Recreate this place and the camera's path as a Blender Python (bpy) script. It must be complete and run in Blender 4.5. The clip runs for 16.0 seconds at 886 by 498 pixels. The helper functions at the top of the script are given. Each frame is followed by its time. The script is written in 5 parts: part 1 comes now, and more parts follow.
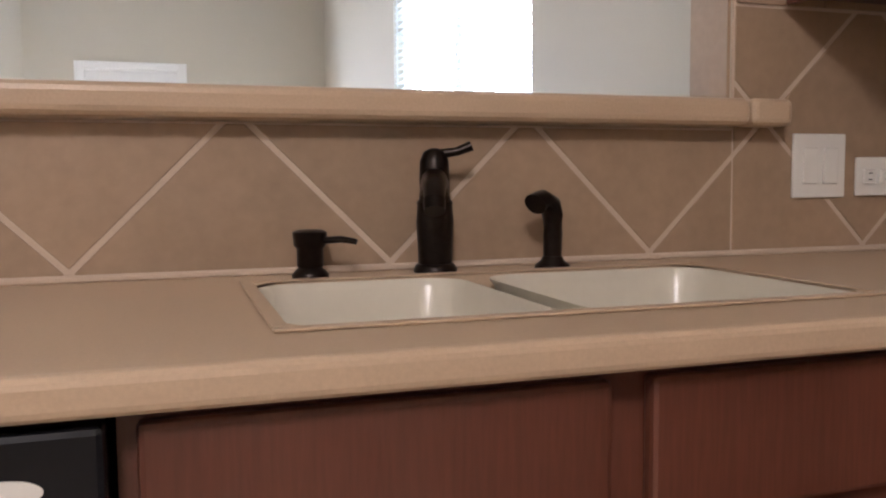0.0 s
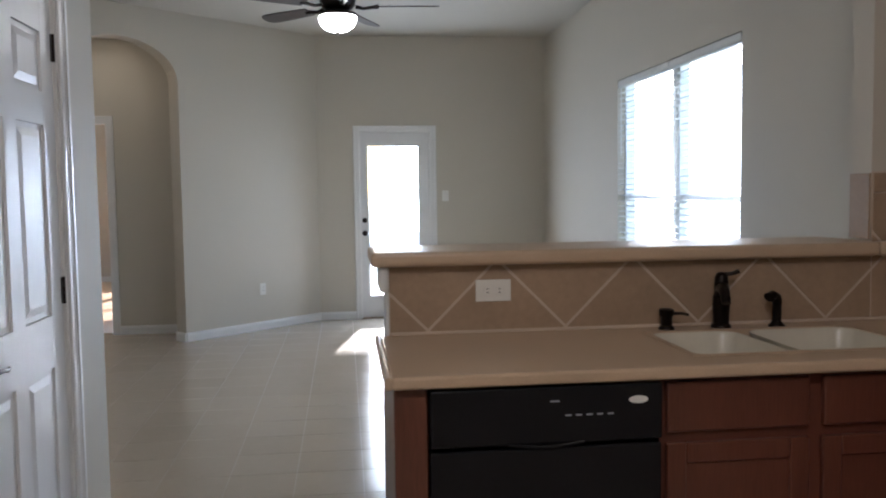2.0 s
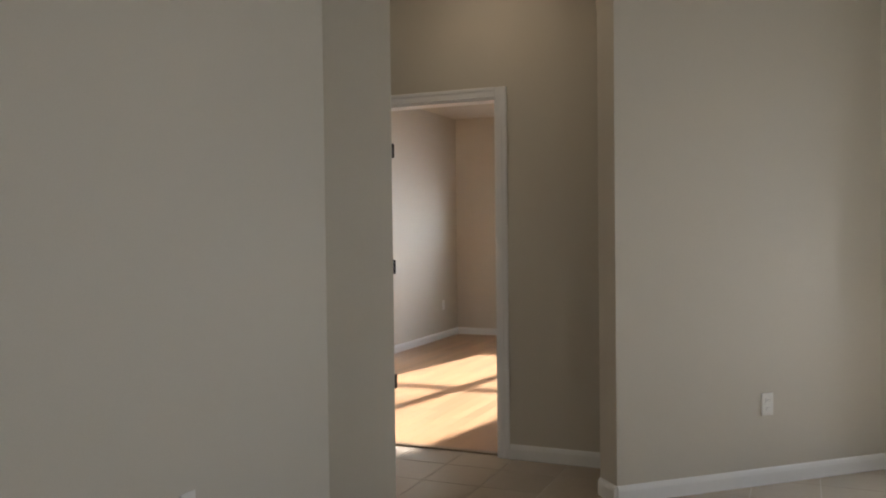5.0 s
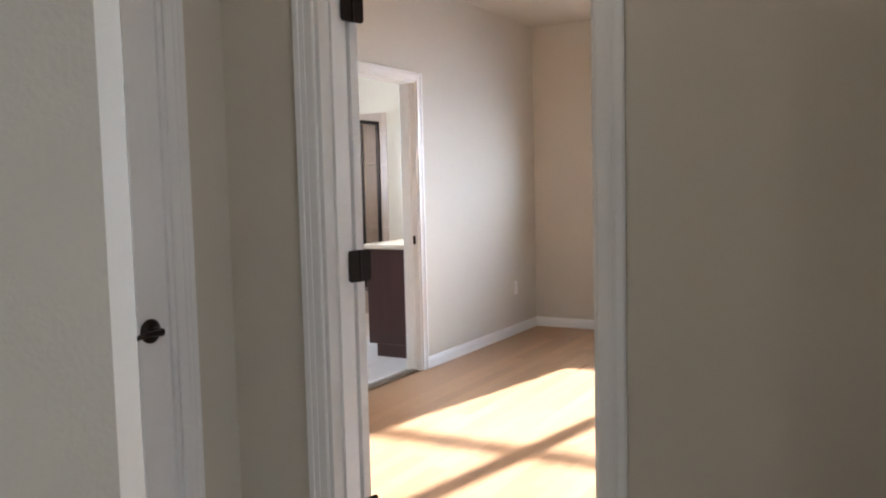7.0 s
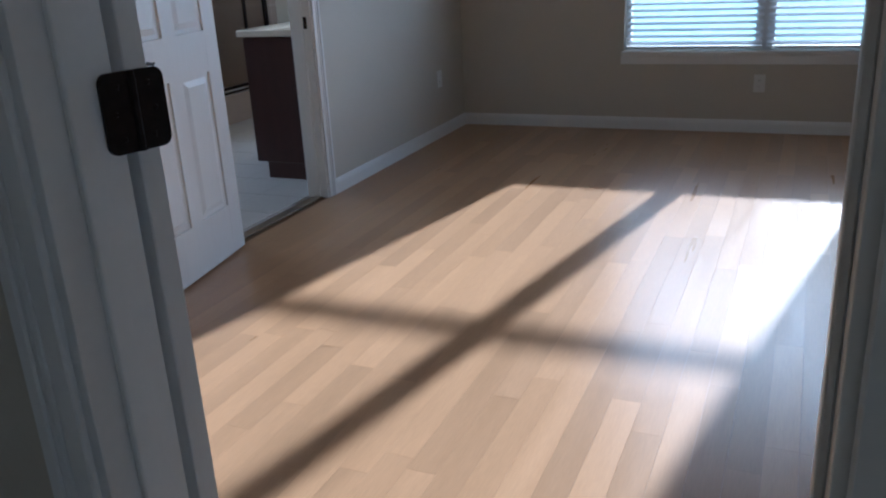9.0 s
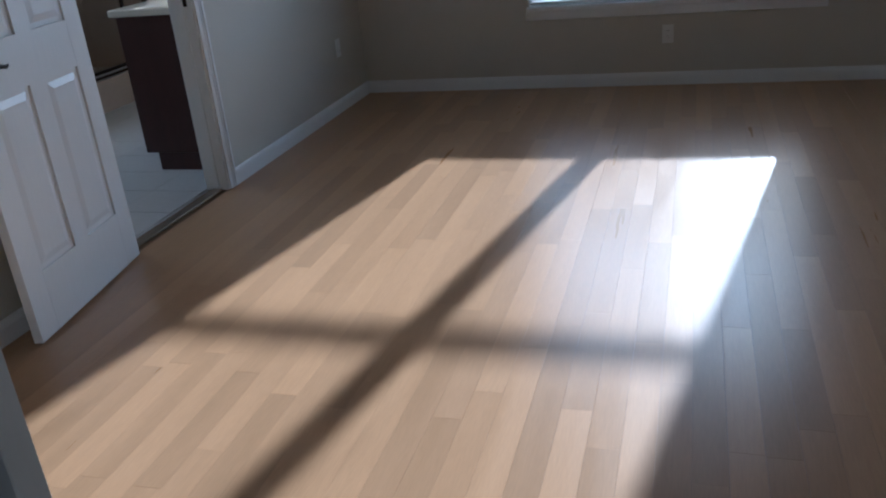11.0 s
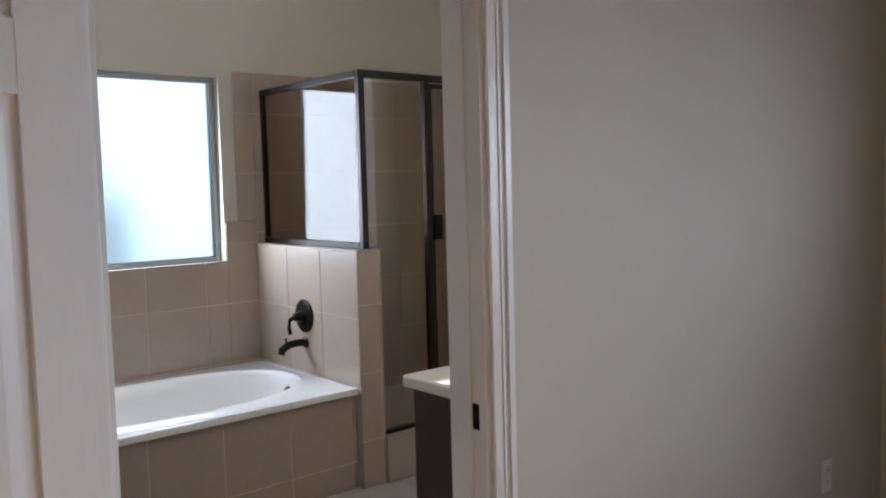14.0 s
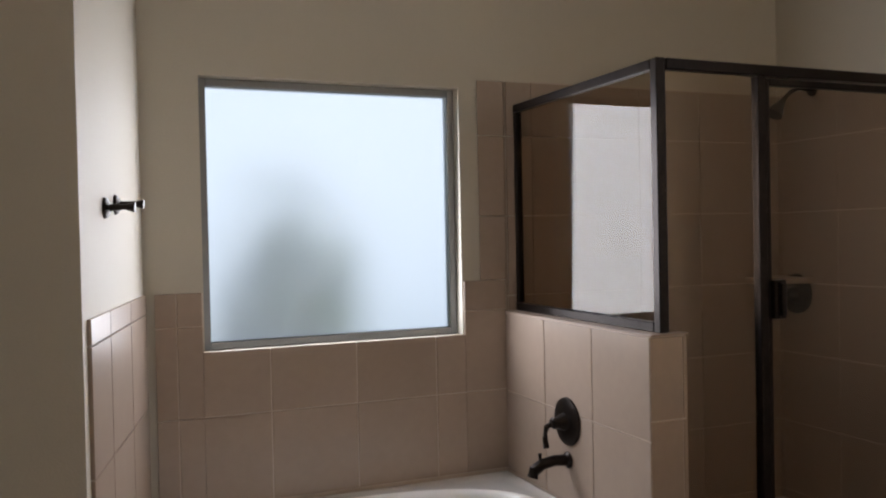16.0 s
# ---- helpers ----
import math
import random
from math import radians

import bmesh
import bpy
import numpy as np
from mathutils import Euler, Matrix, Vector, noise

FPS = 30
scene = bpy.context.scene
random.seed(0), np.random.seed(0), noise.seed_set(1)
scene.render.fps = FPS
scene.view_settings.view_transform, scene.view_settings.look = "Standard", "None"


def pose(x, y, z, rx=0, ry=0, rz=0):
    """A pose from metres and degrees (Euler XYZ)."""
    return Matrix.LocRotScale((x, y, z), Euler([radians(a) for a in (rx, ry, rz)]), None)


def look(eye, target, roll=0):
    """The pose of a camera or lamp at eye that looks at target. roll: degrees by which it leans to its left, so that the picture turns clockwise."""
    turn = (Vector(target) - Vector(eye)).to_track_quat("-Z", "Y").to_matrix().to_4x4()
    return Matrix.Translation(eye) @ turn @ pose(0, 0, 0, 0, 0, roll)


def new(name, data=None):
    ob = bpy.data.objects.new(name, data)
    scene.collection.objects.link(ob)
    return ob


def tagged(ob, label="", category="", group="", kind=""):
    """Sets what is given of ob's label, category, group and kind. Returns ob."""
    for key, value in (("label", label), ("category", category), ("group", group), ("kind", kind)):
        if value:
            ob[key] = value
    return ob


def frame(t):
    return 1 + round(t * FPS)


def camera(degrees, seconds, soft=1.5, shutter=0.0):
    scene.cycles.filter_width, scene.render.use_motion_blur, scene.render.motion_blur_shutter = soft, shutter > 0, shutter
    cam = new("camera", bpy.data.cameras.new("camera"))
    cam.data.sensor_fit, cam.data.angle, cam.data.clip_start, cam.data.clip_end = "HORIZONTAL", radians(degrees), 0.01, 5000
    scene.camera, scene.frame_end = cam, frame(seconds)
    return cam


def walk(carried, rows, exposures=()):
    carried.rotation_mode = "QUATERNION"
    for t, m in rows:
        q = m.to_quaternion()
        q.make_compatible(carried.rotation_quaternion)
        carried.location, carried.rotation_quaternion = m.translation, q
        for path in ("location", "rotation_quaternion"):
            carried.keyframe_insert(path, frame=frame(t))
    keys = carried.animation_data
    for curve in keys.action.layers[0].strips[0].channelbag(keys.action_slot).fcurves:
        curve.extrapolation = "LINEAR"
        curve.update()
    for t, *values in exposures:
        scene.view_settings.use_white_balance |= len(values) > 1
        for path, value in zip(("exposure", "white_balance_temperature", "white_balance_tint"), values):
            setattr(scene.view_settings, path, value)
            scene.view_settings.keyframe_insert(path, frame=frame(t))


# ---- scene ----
cam = camera(55.9, 16.0, soft=2.1)
PATH = [
    (0, (0.755, -7.67, 1.05), (1.363, -5.775, 0.892), -0.5),
    (0.3, (0.57, -8.1, 1.131), (1.219, -6.22, 0.93), -0.3),
    (0.5, (0.33, -8.51, 1.24), (1.055, -6.665, 0.976), 0.1),
    (1, (-0.077, -9.46, 1.35), (0.671, -7.626, 1.073), 0.3),
    (1.2, (-0.1, -9.7, 1.35), (0.557, -7.83, 1.1), -0.1),
    (1.5, (-0.1, -9.745, 1.345), (0.399, -7.819, 1.137), -0.6),
    (2, (-0.115, -9.106, 1.384), (0.118, -7.124, 1.245), -0.8),
    (2.5, (-0.126, -8.484, 1.384), (-0.131, -6.486, 1.307), -0.1),
    (3, (-0.078, -7.768, 1.363), (-0.333, -5.785, 1.324), -0.2),
    (3.5, (-0.163, -7.163, 1.379), (-0.607, -5.213, 1.345), -0.3),
    (4, (-0.306, -6.501, 1.319), (-0.914, -4.595, 1.299), 0.2),
    (4.5, (-0.524, -5.852, 1.333), (-1.238, -3.984, 1.303), -0.2),
    (6.8, (-1.7, -2.55, 1.335), (-2.67, -0.808, 1.2), -1.4),
    (7, (-1.78, -2.365, 1.33), (-2.767, -0.632, 1.178), -1.4),
    (7.5, (-1.941, -1.918, 1.352), (-2.99, -0.228, 1.143), -0.7),
    (8, (-2.242, -1.473, 1.347), (-3.271, 0.21, 1.02), -0.8),
    (8.5, (-2.348, -1.213, 1.298), (-3.295, 0.475, 0.795), -2.8),
    (9, (-2.47, -1.141, 1.258), (-3.237, 0.58, 0.588), -3.1),
    (9.2, (-2.549, -1.092, 1.242), (-3.243, 0.645, 0.534), -3.1),
    (11.5, (-2.633, -0.676, 1.325), (-3.194, 1.074, 0.536), -5.6),
    (12, (-2.828, -0.254, 1.326), (-3.469, 1.566, 0.799), -4.6),
    (12.5, (-2.87, 0.117, 1.389), (-3.743, 1.886, 1.061), -4.8),
    (13, (-2.914, 0.453, 1.423), (-4.045, 2.089, 1.214), -4.5),
    (13.5, (-3.158, 0.907, 1.439), (-4.48, 2.401, 1.297), -2.5),
    (14, (-3.531, 1.461, 1.467), (-5.053, 2.749, 1.316), -1.5),
    (14.5, (-3.979, 1.802, 1.416), (-5.653, 2.891, 1.309), -0.5),
    (15, (-4.283, 1.987, 1.418), (-6.065, 2.891, 1.345), -1.1),
    (15.5, (-4.561, 2.173, 1.475), (-6.418, 2.911, 1.406), -1.0),
    (16, (-4.692, 2.16, 1.489), (-6.544, 2.915, 1.457), -1.2),
]
walk(cam, [(t, look(eye, target, roll)) for t, eye, target, roll in PATH],
     [(0, 4.3, 5600, 18), (0.5, 3.7, 5400, 14), (1.0, 3.3, 5000, 13), (1.5, 3.35, 5400, 13), (2.5, 2.65, 5400, 13), (3.5, 2.28, 5600, 13), (4.5, 2.55, 6300, 14),
      (7, 3.4, 5700, 14), (8, 3.05, 5300, 12), (8.5, 2.2, 4900, 8), (9.2, 1.4, 4700, 8), (11.3, 1.15, 4600, 5), (12.0, 0.8, 4500, 3), (12.5, 1.15, 4500, 3), (13, 1.8, 5000, 8),
      (13.6, 2.15, 5600, 12), (14.2, 1.75, 5700, 13), (15, 1.35, 6300, 18), (16, 1.2, 6700, 20)])

# ---- light ----
world = bpy.data.worlds.new("world")
scene.world = world
world.use_nodes = True
wn = world.node_tree.nodes
sky = wn.new("ShaderNodeTexSky")
sky.sky_type = "NISHITA"
sky.sun_disc = False
sky.sun_elevation = radians(19.5)
sky.sun_rotation = radians(11.0)
wn["Background"].inputs[1].default_value = 0.11
world.node_tree.links.new(sky.outputs[0], wn["Background"].inputs[0])

sun = new("sun", bpy.data.lights.new("sun", "SUN"))
sun.data.energy, sun.data.angle, sun.data.color = 5.0, radians(1.1), (1.0, 0.95, 0.87)
sun.matrix_world = look((0.55, 2.8, 1.0), (0, 0, 0))


def window_light(name, at, towards, w, h, watts, color=(0.86, 0.94, 1.0)):
    lamp = new(name, bpy.data.lights.new(name, "AREA"))
    lamp.data.shape, lamp.data.size, lamp.data.size_y = "RECTANGLE", w, h
    lamp.data.energy, lamp.data.color = watts, color
    lamp.matrix_world = look(at, towards)


window_light("daylight_living", (2.27, -3.59, 1.4), (0, -3.59, 1.4), 2.06, 1.52, 0.45)
window_light("daylight_patio_door", (0.424, 0.13, 1.055), (0.424, -3, 1.055), 0.55, 1.62, 4.2)
window_light("daylight_bath", (-7.86, 3.008, 1.585), (-5, 3.008, 1.46), 0.96, 0.93, 9.5)
window_light("daylight_bedroom", (-2.75, 4.98, 1.62), (-2.75, 2.0, 1.1), 1.74, 0.7, 13)


def lamp_point(name, at, watts, color, radius=0.06):
    lamp = new(name, bpy.data.lights.new(name, "POINT"))
    lamp.data.energy, lamp.data.color, lamp.data.shadow_soft_size = watts, color, radius
    lamp.location = at


lamp_point("fan_bulb", (-0.13, -3.5, 2.40), 0.4, (1.0, 0.90, 0.76))
lamp_point("hall_bulb", (-2.45, -1.12, 2.80), 0.15, (1.0, 0.80, 0.56))
lamp_point("vanity_bulb", (-5.25, 3.9, 1.93), 0.15, (1.0, 0.72, 0.46))
# Unseen lamp added to brighten the kitchen; it has no fixture.
lamp_point("kitchen_fill", (0.1, -9.2, 2.6), 6.5, (1.0, 0.86, 0.72), 0.2)


# ---- materials ----
def links_of(m):
    return m.node_tree.nodes, m.node_tree.links


def surface(name, color, rough=0.5, metal=0.0, spread=0.12, big=1.6, fine=45.0, stretch=(1, 1, 1), bump=0.08,
            tone=None, rand=0.0, coat=0.0, rough_spread=0.08):
    """Principled surface with two scales of variation, fine relief and an optional tone from piece to piece."""
    m = bpy.data.materials.new(name)
    m.use_nodes = True
    n, l = links_of(m)
    b = n["Principled BSDF"]
    co = n.new("ShaderNodeTexCoord")
    info = n.new("ShaderNodeObjectInfo")
    shift = n.new("ShaderNodeVectorMath")
    shift.operation = "MULTIPLY_ADD"
    l.new(info.outputs["Random"], shift.inputs[0])
    shift.inputs[1].default_value = (17.0, 31.0, 23.0) if rand else (0, 0, 0)
    l.new(co.outputs["Object"], shift.inputs[2])
    mp = n.new("ShaderNodeMapping")
    mp.inputs["Scale"].default_value = stretch
    l.new(shift.outputs[0], mp.inputs[0])
    n1, n2 = n.new("ShaderNodeTexNoise"), n.new("ShaderNodeTexNoise")
    for t, s, d in ((n1, big, 3), (n2, fine, 6)):
        t.inputs["Scale"].default_value, t.inputs["Detail"].default_value = s, d
        l.new(mp.outputs[0], t.inputs["Vector"])
    add = n.new("ShaderNodeMath")
    add.operation = "ADD"
    l.new(n1.outputs["Fac"], add.inputs[0])
    l.new(n2.outputs["Fac"], add.inputs[1])
    val = n.new("ShaderNodeMapRange")
    val.inputs["From Min"].default_value, val.inputs["From Max"].default_value = 0.6, 1.4
    val.inputs["To Min"].default_value, val.inputs["To Max"].default_value = 0.0, 1.0
    l.new(add.outputs[0], val.inputs["Value"])
    mix = n.new("ShaderNodeMix")
    mix.data_type = "RGBA"
    dark = tone or tuple(c * (1 - 2 * spread) for c in color)
    mix.inputs["A"].default_value = (*dark, 1)
    mix.inputs["B"].default_value = (*color, 1)
    l.new(val.outputs[0], mix.inputs["Factor"])
    out = mix.outputs["Result"]
    if rand:
        hsv = n.new("ShaderNodeHueSaturation")
        r = n.new("ShaderNodeMapRange")
        r.inputs["To Min"].default_value, r.inputs["To Max"].default_value = 1 - rand, 1 + rand
        l.new(info.outputs["Random"], r.inputs["Value"])
        l.new(r.outputs[0], hsv.inputs["Value"])
        l.new(out, hsv.inputs["Color"])
        out = hsv.outputs[0]
    l.new(out, b.inputs["Base Color"])
    rr = n.new("ShaderNodeMapRange")
    rr.inputs["To Min"].default_value = max(0.02, rough - rough_spread)
    rr.inputs["To Max"].default_value = min(1.0, rough + rough_spread)
    l.new(n1.outputs["Fac"], rr.inputs["Value"])
    l.new(rr.outputs[0], b.inputs["Roughness"])
    b.inputs["Metallic"].default_value = metal
    b.inputs["Coat Weight"].default_value = coat
    b.inputs["Coat Roughness"].default_value = 0.15
    if bump:
        bp = n.new("ShaderNodeBump")
        bp.inputs["Strength"].default_value = bump
        bp.inputs["Distance"].default_value = 0.004
        l.new(n2.outputs["Fac"], bp.inputs["Height"])
        l.new(bp.outputs[0], b.inputs["Normal"])
    return m


def clear_glass(name, tint=(1, 1, 1), rough=0.0, gloss=0.6):
    """Thin pane: mostly clear, with a Fresnel-driven gloss."""
    m = bpy.data.materials.new(name)
    m.use_nodes = True
    n, l = links_of(m)
    n.remove(n["Principled BSDF"])
    tr, gl, fr, mx = n.new("ShaderNodeBsdfTransparent"), n.new("ShaderNodeBsdfGlossy"), n.new("ShaderNodeLayerWeight"), n.new("ShaderNodeMixShader")
    pw, ma = n.new("ShaderNodeMath"), n.new("ShaderNodeMath")
    tr.inputs[0].default_value = (*tint, 1)
    gl.inputs["Roughness"].default_value = rough
    l.new(fr.outputs["Facing"], pw.inputs[0])
    pw.operation, pw.inputs[1].default_value = "POWER", 4.0
    ma.operation, ma.inputs[1].default_value, ma.inputs[2].default_value = "MULTIPLY_ADD", gloss, 0.04
    l.new(pw.outputs[0], ma.inputs[0])
    l.new(ma.outputs[0], mx.inputs[0])
    l.new(tr.outputs[0], mx.inputs[1])
    l.new(gl.outputs[0], mx.inputs[2])
    l.new(mx.outputs[0], n["Material Output"].inputs[0])
    return m


def frosted_glass(name):
    m = bpy.data.materials.new(name)
    m.use_nodes = True
    n, l = links_of(m)
    n.remove(n["Principled BSDF"])
    rf, gl, fr, mx = (n.new("ShaderNodeBsdfRefraction"), n.new("ShaderNodeBsdfGlossy"), n.new("ShaderNodeFresnel"), n.new("ShaderNodeMixShader"))
    rf.inputs["Roughness"].default_value, rf.inputs["IOR"].default_value = 0.9, 1.12
    rf.inputs[0].default_value = (0.93, 0.97, 1.0, 1)
    gl.inputs["Roughness"].default_value = 0.3
    fr.inputs[0].default_value = 1.25
    l.new(fr.outputs[0], mx.inputs[0])
    l.new(rf.outputs[0], mx.inputs[1])
    l.new(gl.outputs[0], mx.inputs[2])
    l.new(mx.outputs[0], n["Material Output"].inputs[0])
    return m


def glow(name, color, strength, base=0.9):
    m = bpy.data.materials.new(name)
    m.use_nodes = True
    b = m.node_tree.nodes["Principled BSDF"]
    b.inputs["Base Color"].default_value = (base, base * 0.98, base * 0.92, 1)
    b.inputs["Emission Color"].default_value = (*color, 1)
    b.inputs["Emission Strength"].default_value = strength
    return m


PAINT = surface("wall_paint", (0.58, 0.54, 0.46), 0.62, spread=0.03, big=0.7, fine=160, bump=0.16)
CEIL = surface("ceiling_paint", (0.57, 0.54, 0.47), 0.8, spread=0.03, big=0.8, fine=90, bump=0.3)
TRIM = surface("white_trim_paint", (0.80, 0.80, 0.79), 0.33, spread=0.025, big=2.0, fine=60, bump=0.03)
DOORW = surface("white_door_paint", (0.78, 0.78, 0.78), 0.36, spread=0.025, big=2.0, fine=80, stretch=(1, 1, 0.15), bump=0.06)
BRONZE = surface("oil_rubbed_bronze", (0.030, 0.023, 0.020), 0.32, metal=0.85, spread=0.25, big=9, fine=80, bump=0.03)
CABWOOD = surface("cherry_cabinet_wood", (0.150, 0.050, 0.030), 0.38, spread=0.2, big=2.2, fine=34, stretch=(6, 6, 0.5), bump=0.05, coat=0.15)
# Vanity wood; its dark tone also stands for shade on the toe kicks.
CABWOOD_DARK = surface("espresso_wood_and_toe_shade", (0.060, 0.020, 0.016), 0.4, spread=0.2, big=2.2, fine=34, stretch=(6, 6, 0.5), bump=0.05, coat=0.1)
COUNTER = surface("speckled_tan_laminate", (0.56, 0.42, 0.29), 0.34, spread=0.09, big=5, fine=260, bump=0.015)
SINKM = surface("almond_sink_composite", (0.66, 0.62, 0.52), 0.25, spread=0.03, big=3, fine=60, bump=0.0)
BLACK = surface("black_appliance_enamel", (0.012, 0.012, 0.014), 0.16, spread=0.1, big=4, fine=60, bump=0.01)
BLACK.node_tree.nodes["Principled BSDF"].inputs["Specular IOR Level"].default_value = 0.2
BLACKG = surface("black_oven_glass", (0.010, 0.010, 0.011), 0.06, spread=0.1, big=4, fine=60, bump=0.0)
GREYP = surface("grey_plastic", (0.35, 0.36, 0.38), 0.35, spread=0.05, bump=0.0)
SPLASH = surface("tan_backsplash_tile", (0.40, 0.285, 0.19), 0.42, spread=0.11, big=7, fine=50, bump=0.08, rand=0.07)
GROUT = surface("pale_grout", (0.60, 0.49, 0.39), 0.85, spread=0.06, big=8, fine=120, bump=0.2)
FLOORT = surface("beige_floor_tile", (0.47, 0.40, 0.32), 0.15, spread=0.03, big=2.5, fine=24, bump=0.006, rand=0.025)
FLOORG = surface("floor_grout", (0.46, 0.395, 0.32), 0.6, spread=0.1, big=5, fine=90, bump=0.2)
LAM = surface("oak_laminate_plank", (0.48, 0.285, 0.15), 0.31, spread=0.10, big=1.6, fine=30, stretch=(9, 0.6, 1), bump=0.004, rand=0.14)
LAM.node_tree.nodes["Principled BSDF"].inputs["Specular IOR Level"].default_value = 0.36
LAMG = surface("plank_underlay", (0.30, 0.19, 0.11), 0.7, bump=0.0)
BATHT = surface("tan_bath_tile", (0.40, 0.31, 0.245), 0.33, spread=0.05, big=4, fine=30, bump=0.012, rand=0.03)
BATHG = surface("bath_grout", (0.60, 0.50, 0.42), 0.8, spread=0.05, big=6, fine=90, bump=0.15)
VINYL = surface("pale_vinyl_floor", (0.50, 0.46, 0.43), 0.45, spread=0.06, big=6, fine=60, bump=0.03, rand=0.04)
TUBM = surface("white_tub_acrylic", (0.80, 0.79, 0.77), 0.14, spread=0.015, big=2, fine=30, bump=0.0)
MARBLE = surface("cultured_marble_top", (0.78, 0.72, 0.62), 0.16, spread=0.05, big=5, fine=22, bump=0.0)
PLATE = surface("white_plate_plastic", (0.78, 0.77, 0.73), 0.35, spread=0.02, bump=0.0)
SLOT = surface("dark_slot", (0.05, 0.05, 0.05), 0.6, bump=0.0)
BLIND = surface("white_blind_slat", (0.78, 0.80, 0.80), 0.42, spread=0.02, bump=0.02)
VINYLF = surface("white_vinyl_frame", (0.76, 0.77, 0.77), 0.4, spread=0.02, bump=0.02)
ALUF = surface("grey_aluminium_frame", (0.30, 0.31, 0.32), 0.4, metal=0.3, spread=0.05, bump=0.02)
GLASS = clear_glass("window_glass")
SHGLASS = clear_glass("bronze_tinted_shower_glass", (0.80, 0.75, 0.69), 0.0, 0.2)
FROST = frosted_glass("frosted_glass")
FANW = surface("dark_fan_blade_wood", (0.045, 0.030, 0.024), 0.35, spread=0.2, big=3, fine=30, stretch=(1, 8, 8), bump=0.03)
BOWL = glow("lit_glass_bowl", (1.0, 0.93, 0.80), 4.0)
LAMPG = glow("lit_lamp_glass", (1.0, 0.80, 0.55), 6.0)
STRIP = surface("metal_threshold", (0.32, 0.25, 0.17), 0.35, metal=0.7, spread=0.1, bump=0.02)
# Outdoor brightness is put into the emission of these backdrop panels.
BACK_N = glow("glowing_backdrop_north", (0.52, 0.90, 0.93), 0.55, 0.4)
BACK_P = glow("glowing_backdrop_patio", (0.96, 0.99, 1.0), 3.0)
BACK_E = glow("glowing_backdrop_east", (0.92, 0.98, 1.0), 0.30, 0.4)
# West panel's glow brightens the frosted bathroom pane from behind.
BACK_W = glow("glowing_backdrop_west", (0.72, 0.88, 1.0), 0.34, 0.25)
LAWN = surface("pale_dry_lawn", (0.26, 0.27, 0.15), 0.9, spread=0.3, big=1.2, fine=18, bump=0.4)
FENCE = surface("cedar_fence", (0.30, 0.20, 0.13), 0.8, spread=0.2, big=2, fine=18, stretch=(6, 6, 0.5), bump=0.2, rand=0.12)
LEAF = surface("shrub_leaf", (0.055, 0.095, 0.035), 0.6, spread=0.3, big=4, fine=30, bump=0.1)
CONC = surface("patio_concrete", (0.56, 0.55, 0.52), 0.85, spread=0.1, big=1.5, fine=60, bump=0.2)


# ---- mesh helpers ----
WORLD_BUILT = {}


def bm_new():
    return bmesh.new()


def add_box(bm, x0, x1, y0, y1, z0, z1, bev=0.0, seg=2):
    mat = Matrix.Translation(((x0 + x1) / 2, (y0 + y1) / 2, (z0 + z1) / 2)) @ Matrix.Diagonal((abs(x1 - x0), abs(y1 - y0), abs(z1 - z0), 1))
    vs = bmesh.ops.create_cube(bm, size=1.0, matrix=mat)["verts"]
    if bev:
        es = list({e for v in vs for e in v.link_edges})
        bmesh.ops.bevel(bm, geom=es, offset=bev, segments=seg, affect="EDGES", profile=0.5)
    return bm


def box(x0, x1, y0, y1, z0, z1, bev=0.0, seg=2):
    return add_box(bm_new(), x0, x1, y0, y1, z0, z1, bev, seg)


def add_turn(bm, profile, at=(0, 0, 0), axis="z", seg=24):
    """Surface of revolution: profile of (radius, height), turned about an axis through a point."""
    base = len(bm.verts)
    rot = {"z": Matrix.Identity(4), "x": Matrix.Rotation(radians(90), 4, "Y"), "y": Matrix.Rotation(radians(-90), 4, "X")}[axis]
    m = Matrix.Translation(at) @ rot
    rings = []
    for r, h in profile:
        if r < 1e-5:
            rings.append([bm.verts.new(m @ Vector((0, 0, h)))])
        else:
            rings.append([bm.verts.new(m @ Vector((r * math.cos(2 * math.pi * i / seg), r * math.sin(2 * math.pi * i / seg), h))) for i in range(seg)])
    for a, b in zip(rings, rings[1:]):
        for i in range(seg):
            j = (i + 1) % seg
            if len(a) == 1 and len(b) > 1:
                bm.faces.new((a[0], b[i], b[j]))
            elif len(b) == 1 and len(a) > 1:
                bm.faces.new((a[i], b[0], a[j]))
            elif len(a) > 1:
                bm.faces.new((a[i], b[i], b[j], a[j]))
    return bm


def add_tube(bm, points, radii, seg=12):
    """Round bar along a polyline, with a radius at each point and closed ends."""
    pts = [Vector(p) for p in points]
    radii = radii if isinstance(radii, (list, tuple)) else [radii] * len(pts)
    rings = []
    up = Vector((0.13, 0.21, 0.97)).normalized()
    for i, p in enumerate(pts):
        d = (pts[min(i + 1, len(pts) - 1)] - pts[max(i - 1, 0)]).normalized()
        u = d.cross(up if abs(d.dot(up)) < 0.95 else Vector((1, 0, 0))).normalized()
        v = d.cross(u)
        rings.append([bm.verts.new(p + radii[i] * (math.cos(2 * math.pi * k / seg) * u + math.sin(2 * math.pi * k / seg) * v)) for k in range(seg)])
    for a, b in zip(rings, rings[1:]):
        for k in range(seg):
            bm.faces.new((a[k], b[k], b[(k + 1) % seg], a[(k + 1) % seg]))
    bm.faces.new(rings[0])
    bm.faces.new(rings[-1])
    return bm


